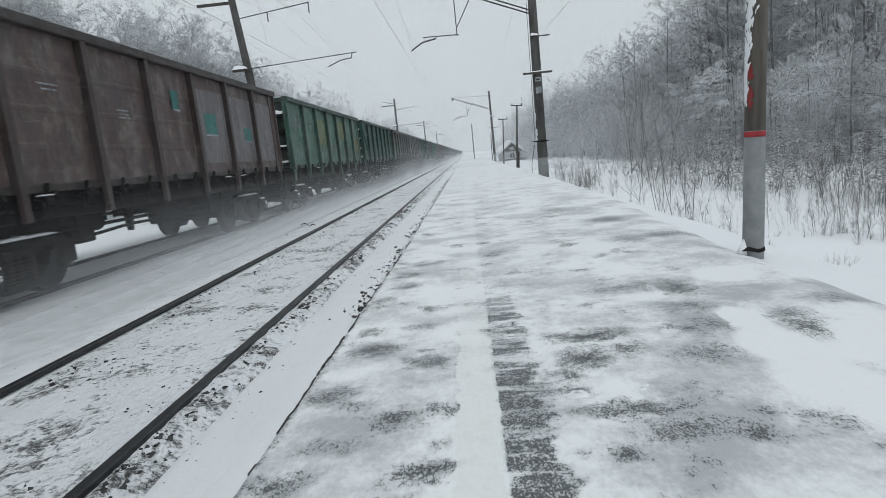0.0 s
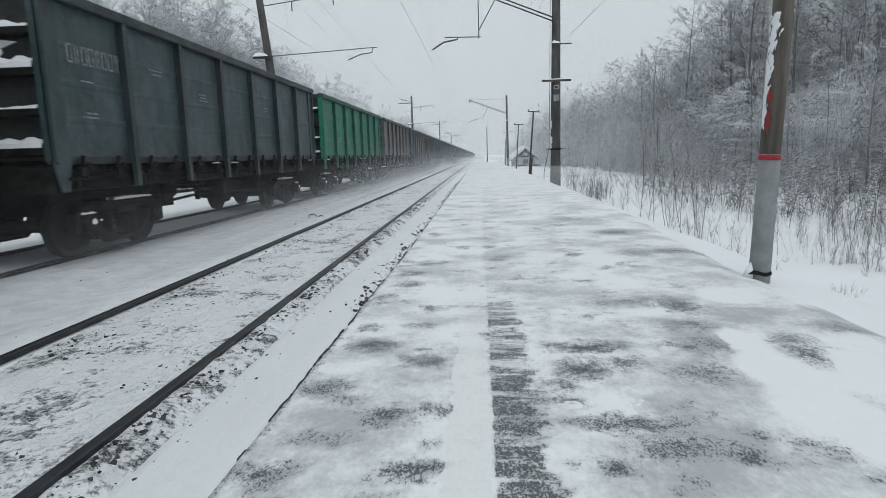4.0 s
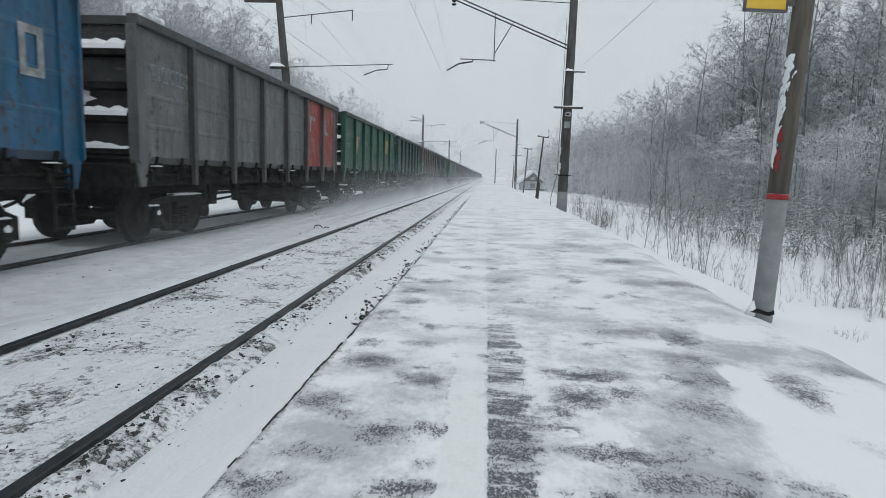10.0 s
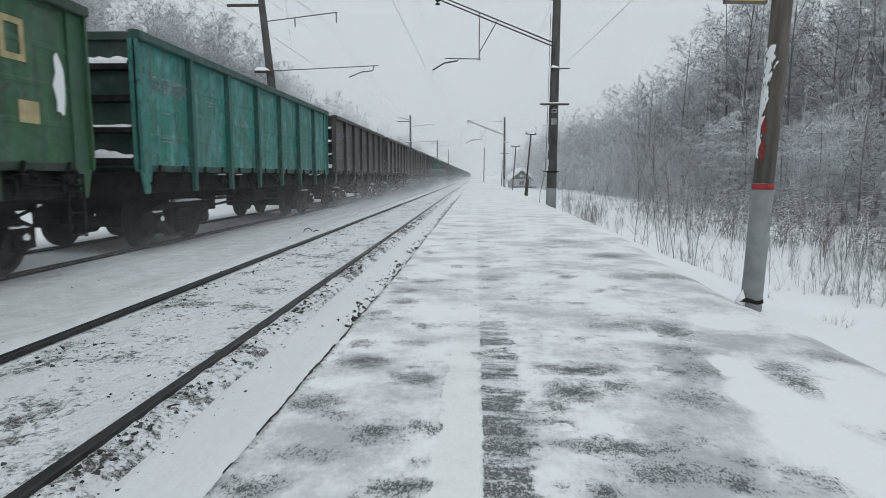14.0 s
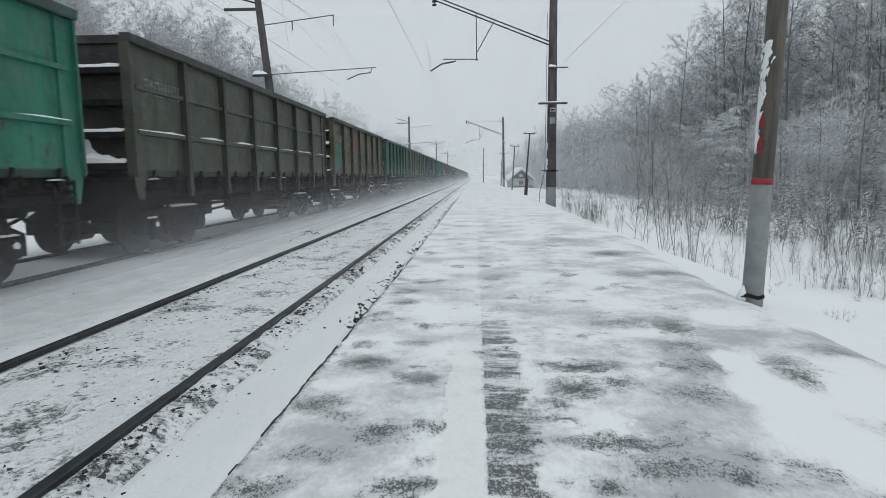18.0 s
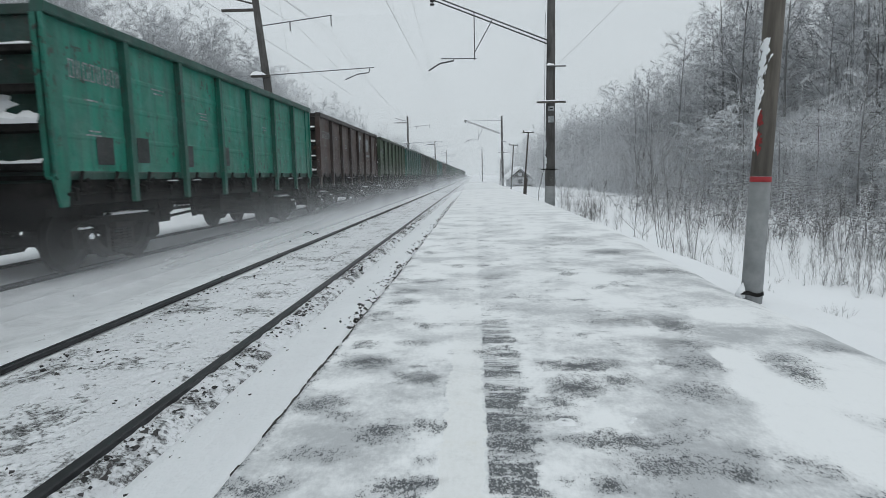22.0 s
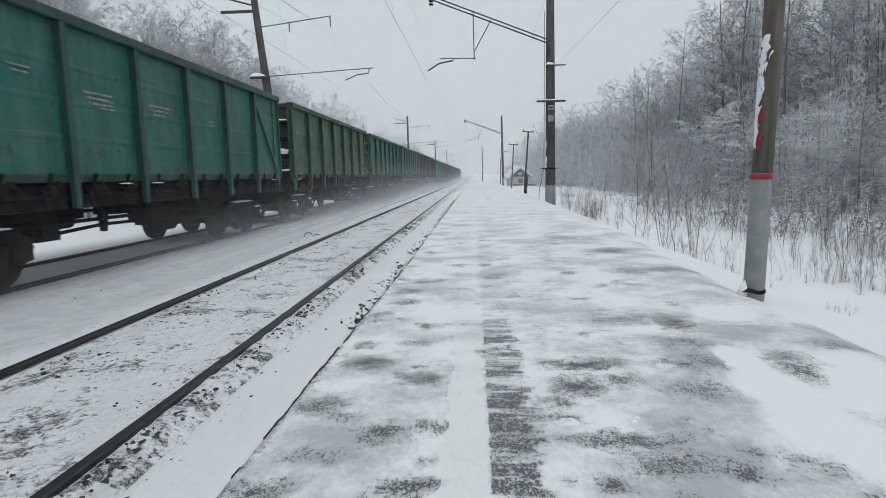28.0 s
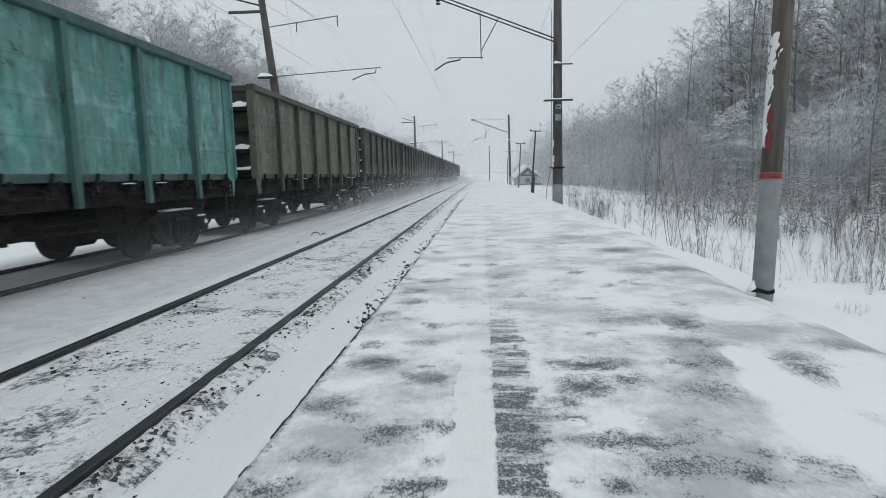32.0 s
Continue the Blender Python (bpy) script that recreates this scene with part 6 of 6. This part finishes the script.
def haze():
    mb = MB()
    # see-through sheets set one behind another stand in for the air's haze
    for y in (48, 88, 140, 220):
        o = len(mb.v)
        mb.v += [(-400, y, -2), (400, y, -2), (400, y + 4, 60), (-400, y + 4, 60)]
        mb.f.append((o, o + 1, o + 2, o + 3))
    return tagged(part("haze_sheets", mb, M_HAZE), "see-through sheets imitating grey distance haze along the line", "falling snow", kind="stuff")


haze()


# ---- woods and brush ----
def thorn(mb, p, e, r):
    """A pointed three-sided twig."""
    d = (e - p).normalized()
    a = d.orthogonal().normalized() * r
    b = d.cross(a)
    mb.add([p + a, p - a * 0.5 + b * 0.866, p - a * 0.5 - b * 0.866, e], [(0, 1, 3), (1, 2, 3), (2, 0, 3)])


def grow(seed, height, limbs, spread, twigs, sub, laden=False, fine=1.0):
    """A bare tree: trunk mesh and a crown mesh of limbs and fine twigs."""
    rnd = random.Random(seed)
    trunk, crown = MB(), MB()
    bend = [rnd.gauss(0, 0.18) for _ in range(4)]

    def axis(u):
        return Vector((bend[0] * u + bend[1] * math.sin(u * 4), bend[2] * u + bend[3] * math.sin(u * 3.3), u * height))
    r0 = 0.0068 * height
    trunk.tube([axis(i / 9) for i in range(10)], [r0 * (1 - 0.93 * i / 9) + 0.006 for i in range(10)], 7)

    def spike(p, d, ln, r, droop):
        e = p + d * ln + Vector((0, 0, -droop * ln * 0.6))
        thorn(crown, p, e, r)
        return p.lerp(e, 0.4), e

    for i in range(limbs):
        u = (0.06 if laden else 0.12) + (0.92 if laden else 0.86) * (i + rnd.random()) / limbs
        p = axis(u)
        az = rnd.uniform(0, 2 * math.pi)
        ln = spread * height * (0.35 + 0.65 * math.sin(math.pi * min(1, (1.03 - u) / 0.85) * 0.9)) * rnd.uniform(0.6, 1.15)
        up = rnd.uniform(-0.1, 0.3) if laden else 0.25 + 0.95 * u * rnd.uniform(0.6, 1.2)
        d = Vector((math.cos(az), math.sin(az), up)).normalized()
        pts = [p]
        for s in range(4):
            d = (d + Vector((rnd.gauss(0, 0.12), rnd.gauss(0, 0.12), rnd.gauss(0.02, 0.1)))).normalized()
            pts.append(pts[-1] + d * ln / 4)
        rl = max(0.011, r0 * 0.5 * (1 - 0.75 * u))
        crown.tube(pts, [rl, rl * 0.8, rl * 0.6, rl * 0.4, rl * 0.2], 4, False)
        for t in range(twigs):
            w = rnd.uniform(0.2, 1.0) * 4
            a = pts[min(3, int(w))].lerp(pts[min(3, int(w)) + 1], w - min(3, int(w)))
            td = (d + Vector((rnd.gauss(0, 0.6), rnd.gauss(0, 0.6), rnd.gauss(0.05, 0.4)))).normalized()
            tl = ln * rnd.uniform(0.16, 0.42)
            q, e = spike(a, td, tl, 0.013 * fine, 0.25)
            for s in range(sub):
                sd = (td + Vector((rnd.gauss(0, 0.7), rnd.gauss(0, 0.7), rnd.gauss(-0.1, 0.5)))).normalized()
                spike(q.lerp(e, rnd.random()), sd, tl * rnd.uniform(0.35, 0.8), 0.0125 * fine, 0.5)
    return trunk, crown


TREES = []
for i, (h, limbs, spread, tw, sb) in enumerate(((11.5, 40, 0.20, 14, 5), (13, 42, 0.17, 14, 5), (10, 36, 0.24, 14, 5), (12.2, 42, 0.16, 13, 5), (7.5, 38, 0.30, 13, 4), (13.6, 42, 0.22, 14, 5))):
    tr, cr = grow(40 + i, h, limbs, spread, tw, sb, i == 4, 1.0 if i == 4 else 0.72)
    TREES.append((tr.mesh("trunk", M_BIRCH, True), cr.mesh("crown", M_LADEN if i == 4 else M_TWIG)))
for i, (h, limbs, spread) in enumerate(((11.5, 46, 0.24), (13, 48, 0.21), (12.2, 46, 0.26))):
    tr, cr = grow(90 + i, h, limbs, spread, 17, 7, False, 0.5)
    TREES.append((tr.mesh("trunk", M_HAZY_TWIG, True), cr.mesh("crown", M_HAZY_TWIG)))


def tree(kind, x, y, rz, sc, lab):
    if y > 62:
        # further off the wood is one unbroken mass
        return None
    t = thing("bare_tree", pose(x, y, ground_z(x, y) - 0.1, random.gauss(0, 1.5), random.gauss(0, 1.5), rz), lab, "tree", "snowy roadside woods")
    t.scale = (sc, sc, sc)
    part("trunk", TREES[kind][0], None, t)
    part("crown", TREES[kind][1], None, t)
    return t


random.seed(11)
for i in range(150):
    y = 13 + 150 * (i / 150) ** 1.25 + random.uniform(-1, 1)
    x = 15.6 + abs(random.gauss(0, 3.0)) + (1.5 if i % 3 == 0 else 0) + 0.42 * max(0.0, 38 - y)
    tree(random.randrange(6), x, y, random.uniform(0, 360), random.uniform(0.84, 1.06) * (1.13 if 22 < y < 46 else 1.08 if y < 28 else 1.0), "bare frosted birch with snow on its twigs at the wood's edge")
for i in range(140):
    y = 26 + 150 * (i / 140) ** 1.3 + random.uniform(-2, 2)
    x = -20.5 - abs(random.gauss(0, 4.0))
    tree(random.choice((6, 7, 8)), x, y, random.uniform(0, 360), random.uniform(0.88, 1.12), "bare frosted tree standing behind the train")

for i in range(12):
    tree(4, random.uniform(14, 16.5), 17 + 2.4 * i + random.uniform(-0.8, 0.8), random.uniform(0, 360), random.uniform(0.55, 0.95), "young tree bowed by fresh snow at the wood's edge")
for i in range(18):
    tree(4, random.uniform(14.4, 18.5), 19.5 + 0.8 * i + random.uniform(-0.5, 0.5), random.uniform(0, 360), random.uniform(0.32, 0.68), "young tree bowed by fresh snow at the wood's edge")
for i in range(16):
    tree(random.choice((6, 7, 8)), random.uniform(-28, -21.5), 30 + 3.2 * i + random.uniform(-1, 1), random.uniform(0, 360), random.uniform(0.9, 1.12), "bare frosted tree standing behind the train")


random.seed(17)
for i in range(16):
    tree(6 + i % 3, random.uniform(-24, -19.5), 40 + 1.4 * i + random.uniform(-0.6, 0.6), random.uniform(0, 360), random.uniform(0.9, 1.1), "bare frosted tree standing behind the train")

def spikes(name, roots, tips, radii, mat, stems=0):
    """Many pointed three-sided twigs in one mesh; the first ones are stems of bare bark."""
    d = tips - roots
    d /= np.linalg.norm(d, axis=1, keepdims=True) + 1e-9
    a = np.cross(d, np.where(np.abs(d[:, 2:3]) < 0.8, (0.0, 0.0, 1.0), (1.0, 0.0, 0.0)))
    a *= radii[:, None] / (np.linalg.norm(a, axis=1, keepdims=True) + 1e-9)
    b = np.cross(d, a)
    n = len(roots)
    co = np.stack([roots + a, roots - a * 0.5 + b * 0.866, roots - a * 0.5 - b * 0.866, tips], 1).reshape(-1, 3)
    fs = ((np.arange(n) * 4)[:, None] + np.array([0, 1, 3, 1, 2, 3, 2, 0, 3])).ravel()
    me = bpy.data.meshes.new(name)
    me.vertices.add(len(co))
    me.vertices.foreach_set("co", co.astype(np.float32).ravel())
    me.loops.add(len(fs))
    me.loops.foreach_set("vertex_index", fs.astype(np.int32))
    me.polygons.add(n * 3)
    me.polygons.foreach_set("loop_start", np.arange(0, n * 9, 3, dtype=np.int32))
    me.materials.append(mat)
    if stems:
        me.materials.append(M_STEM)
        me.polygons.foreach_set("material_index", (np.arange(n * 3) < stems * 3).astype(np.int32))
    me.update(calc_edges=True)
    return me


def woods(name, seed, n, xs, ys, lab, mat, limbs=22, sprays=11, bias=1.3, stout=1.0, lift=0.0, puff=0.6):
    """The unbroken wood behind the edge: many bare trees of fine upswept twigs, with young growth at their foot."""
    g = np.random.default_rng(seed)

    def unit(v):
        return v / (np.linalg.norm(v, axis=-1, keepdims=True) + 1e-9)

    def fan(p, q, count, spread, lo, hi, droop):
        """Side twigs along the spikes p to q."""
        p, q = np.repeat(p, count, 0), np.repeat(q, count, 0)
        ln = np.linalg.norm(q - p, axis=1, keepdims=True)
        e = p + (q - p) * g.uniform(0.25, 1.0, (len(p), 1))
        d = unit(unit(q - p) + g.normal(0, spread, p.shape) + (0, 0, 0.1))
        return e, e + d * ln * g.uniform(lo, hi, (len(p), 1)) - (0, 0, droop) * ln

    base = np.stack([g.uniform(*xs, n), ys[0] + (ys[1] - ys[0]) * g.random(n) ** bias, np.full(n, -0.9)], 1)
    base[:, 0] += (0.42 * np.maximum(0.0, 40 - base[:, 1])) * (base[:, 0] > 0)
    top = base + np.stack([g.normal(0, 0.45, n), g.normal(0, 0.45, n), g.uniform(9.5, 14.5, n) + lift + 1.3 * (base[:, 1] < 50) - 1.4 * (base[:, 1] > 56)], 1)
    rs, ts, rr = [base], [top], [np.full(n, (0.055 if xs[0] > 0 else 0.036) / stout)]
    u = 0.07 + 0.92 * g.random((n, limbs, 1)) ** 0.75
    az = g.uniform(0, 2 * math.pi, (n, limbs))
    ln = (0.3 + 2.3 * (1 - u) ** 0.55) * g.uniform(0.5, 1.0, u.shape)
    d = unit(np.stack([np.cos(az), np.sin(az), 0.15 + 1.5 * u[..., 0] * g.random(az.shape)], -1))
    p = (base[:, None] + (top - base)[:, None] * u).reshape(-1, 3)
    q = p + (d * ln).reshape(-1, 3)
    rs.append(p), ts.append(q), rr.append(np.full(len(p), 0.017))
    e, t = fan(p, q, sprays, puff, 0.3, 0.75, 0.06)
    rs.append(e), ts.append(t), rr.append(np.full(len(e), 0.0105))
    m = n * 3
    b = np.stack([xs[0] - 3 + (xs[1] - xs[0]) * 0.7 * g.random(m), ys[0] + (ys[1] - ys[0]) * g.random(m) ** 1.5, np.full(m, -0.9)], 1)
    t = b + np.stack([g.normal(0, 0.25, m), g.normal(0, 0.25, m), g.uniform(1.2, 4.8, m)], 1)
    rs.append(b), ts.append(t), rr.append(np.full(m, 0.026))
    e, t = fan(b, t, 18, 0.9, 0.2, 0.5, 0.03)
    rs.append(e), ts.append(t), rr.append(np.full(len(e), 0.0105))
    me = spikes(name, np.concatenate(rs), np.concatenate(ts), np.concatenate(rr) * stout, mat, n)
    return tagged(part(name, me, None), lab, "woods", kind="stuff")


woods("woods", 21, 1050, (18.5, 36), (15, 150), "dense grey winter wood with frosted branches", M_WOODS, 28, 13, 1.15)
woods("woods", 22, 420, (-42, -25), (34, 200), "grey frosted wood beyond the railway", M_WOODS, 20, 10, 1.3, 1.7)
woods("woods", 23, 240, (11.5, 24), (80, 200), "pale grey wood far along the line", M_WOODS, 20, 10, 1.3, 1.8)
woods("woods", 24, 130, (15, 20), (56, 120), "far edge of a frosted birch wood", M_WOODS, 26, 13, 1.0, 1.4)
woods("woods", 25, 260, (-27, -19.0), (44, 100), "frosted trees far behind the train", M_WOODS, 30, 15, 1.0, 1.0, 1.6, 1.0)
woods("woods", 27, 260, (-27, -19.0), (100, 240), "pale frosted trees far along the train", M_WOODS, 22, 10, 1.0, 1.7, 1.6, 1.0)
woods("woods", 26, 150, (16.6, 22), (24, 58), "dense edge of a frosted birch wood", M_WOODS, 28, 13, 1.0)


def undergrowth(seed, m, xs, ys, hs, mat, lab, draw=0.42):
    """Low bowed saplings with snow lying along their branches."""
    g = np.random.default_rng(seed)
    b = np.stack([g.uniform(*xs, m), ys[0] + (ys[1] - ys[0]) * g.random(m) ** 1.4, np.full(m, -0.9)], 1)
    b[:, 0] += draw * np.maximum(0.0, 38 - b[:, 1])
    t = b + np.stack([g.normal(0, 0.5, m), g.normal(0, 0.5, m), g.uniform(*hs, m)], 1)
    p, q = np.repeat(b, 26, 0), np.repeat(t, 26, 0)
    tall = q[:, 2:] - p[:, 2:]
    e = p + (q - p) * g.uniform(0.25, 1.0, (len(p), 1))
    az = g.uniform(0, 2 * math.pi, len(p))
    d = np.stack([np.cos(az), np.sin(az), g.normal(0.12, 0.3, len(p))], 1)
    f = e + d * tall * g.uniform(0.06, 0.22, (len(p), 1))
    me = spikes("undergrowth", np.concatenate([b, e]), np.concatenate([t, f]), np.concatenate([np.full(m, 0.018), np.full(len(e), 0.012)]), mat)
    return tagged(part("undergrowth", me, None), lab, "undergrowth", kind="stuff")


undergrowth(41, 1700, (12.2, 19), (13, 62), (1.2, 5.0), M_LADEN, "snow-laden saplings along the foot of the wood")
undergrowth(42, 420, (6.6, 12.5), (12.5, 34), (0.6, 2.0), M_THICKET, "low bare thicket between platform and wood", 0.06)


def brush_mesh(seed, stems, h, spread, fork):
    rnd = random.Random(seed)
    mb = MB()
    for i in range(stems):
        az = rnd.uniform(0, 6.28)
        b = Vector((rnd.gauss(0, spread * 0.35), rnd.gauss(0, spread * 0.35), -0.25))
        d = Vector((math.cos(az) * rnd.uniform(0.0, spread * 0.26), math.sin(az) * rnd.uniform(0.0, spread * 0.26), 1)).normalized()
        hh = h * rnd.uniform(0.5, 1.1)
        pts = [b]
        for s in range(4):
            d = (d + Vector((rnd.gauss(0, 0.08), rnd.gauss(0, 0.08), 0.02))).normalized()
            pts.append(pts[-1] + d * hh / 4)
        r = 0.003 + 0.003 * hh * rnd.random() ** 1.5
        mb.tube(pts, [r, r * 0.85, r * 0.65, r * 0.45, r * 0.2], 4, False)
        for f in range(fork):
            w = rnd.uniform(1.0, 3.9)
            a = pts[int(w)].lerp(pts[min(4, int(w) + 1)], w - int(w))
            fd = (d + Vector((rnd.gauss(0, 0.75), rnd.gauss(0, 0.75), 0.1))).normalized()
            ln = hh * rnd.uniform(0.1, 0.34)
            m = a + fd * ln * 0.5
            e = a + (fd + Vector((0, 0, 0.25))).normalized() * ln
            mb.tube([a, m, e], [r * 0.45, r * 0.35, r * 0.12], 3, False)
            if rnd.random() < 0.6:
                mb.tube([m, m + (fd + Vector((rnd.gauss(0, 0.5), rnd.gauss(0, 0.5), 0.2))).normalized() * ln * 0.5], [r * 0.3, r * 0.12], 3, False)
    return mb.mesh("brushwood", M_BRUSH)


BRUSH = [brush_mesh(60 + i, *a) for i, a in enumerate(((6, 1.8, 1.1, 28), (6, 1.4, 1.0, 24), (5, 1.0, 0.8, 20), (6, 1.6, 1.4, 26), (5, 2.8, 0.8, 32), (6, 0.6, 0.4, 8), (22, 0.95, 0.9, 20)))]


def bush(kind, x, y, sc, lab="bare dark brush standing in the snow"):
    b = thing("bare_bush", pose(x, y, ground_z(x, y), 0, 0, random.uniform(0, 360)), lab, "bush", "trackside brush")
    b.scale = (sc, sc, sc)
    tagged(part("brushwood", BRUSH[kind], None, b), kind="stuff")


random.seed(31)
for kd, x, y, sc in ((4, 4.35, 13.2, 1.15), (4, 4.5, 13.5, 0.95), (0, 4.6, 13.9, 0.9), (0, 4.6, 24.0, 1.1), (3, 5.0, 25.5, 1.1), (0, 4.7, 24.5, 1.15), (3, 5.2, 26, 1.0), (1, 4.9, 30, 1.1), (1, 4.3, 17.5, 0.7), (2, 4.0, 11.5, 0.7), (3, 5.5, 35, 1.1)):
    bush(kd, x, y, sc)
for i in range(34):
    y = 9.3 + 9.5 * random.random() ** 1.2
    x = 4.4 + 0.14 * y + 3.6 * random.random()
    if y < 10 and x < 6.0:
        continue
    bush(random.choice((0, 1, 1, 3, 3, 2)), x, y, 0.42 + 0.6 * random.random() ** 1.4)
for i in range(12):
    y = random.uniform(14, 23)
    bush(random.choice((0, 1, 3, 2)), 4.2 + 0.05 * y + 4.0 * random.random(), y, random.uniform(0.55, 0.95))
for kd, x, y, sc in ((6, 6.35, 9.3, 1.0), (6, 6.0, 9.9, 0.7), (6, 4.85, 24.8, 1.3), (6, 4.5, 23.2, 1.0), (2, 3.9, 9.0, 0.7), (2, 4.1, 10.2, 0.8)):
    bush(kd, x, y, sc, "small dense bare bush in the snow" if kd == 6 else "bare dark brush standing in the snow")
for i in range(16):
    bush(5, random.uniform(3.6, 6.0), random.uniform(7, 16), random.uniform(0.5, 0.9), "few thin dry stalks above the snow")


# ---- movement ----
RUN = [(0, 0.40), (1, 20.31), (2, 41.31), (5, 102.02), (6, 123.06), (7, 143.57), (8, 163.68), (9, 184.97), (10, 205.36), (11, 225.92), (12, 247.29), (13, 267.88), (14, 288.34), (17, 351.34), (18, 372.05), (19, 393.85), (20, 414.80), (21, 436.01), (22, 457.47), (23, 478.65), (24, 499.50), (25, 521.22), (28, 586.00), (29, 608.02), (30, 629.45), (31, 650.80), (32, 673.25)]


def run_at(t):
    for (a, p), (b, q) in zip(RUN, RUN[1:]):
        if t <= b:
            return p + (q - p) * (t - a) / (b - a)
    return RUN[-1][1]


def motions():
    for k, ob in wagons.items():
        y0 = MIDDLE + PITCH * k
        walk(ob, [(t, pose(FAR_AXIS, y0 - d, RAIL_Z)) for t, d in RUN])
    walk(dust, [(t, pose(0, -d, 0)) for t, d in RUN])
    # every wheelset rolls at the same rate, so they share the keys of the first
    rows = []
    for i in range(961):
        rows.append((i / 30, Matrix.Rotation(run_at(i / 30) / 0.4785, 4, "X")))
    walk(wheelsets[0], rows)
    act = wheelsets[0].animation_data
    for w in wheelsets[1:]:
        w.rotation_mode = "QUATERNION"
        w.animation_data_create().action = act.action
        w.animation_data.action_slot = act.action_slot


motions()
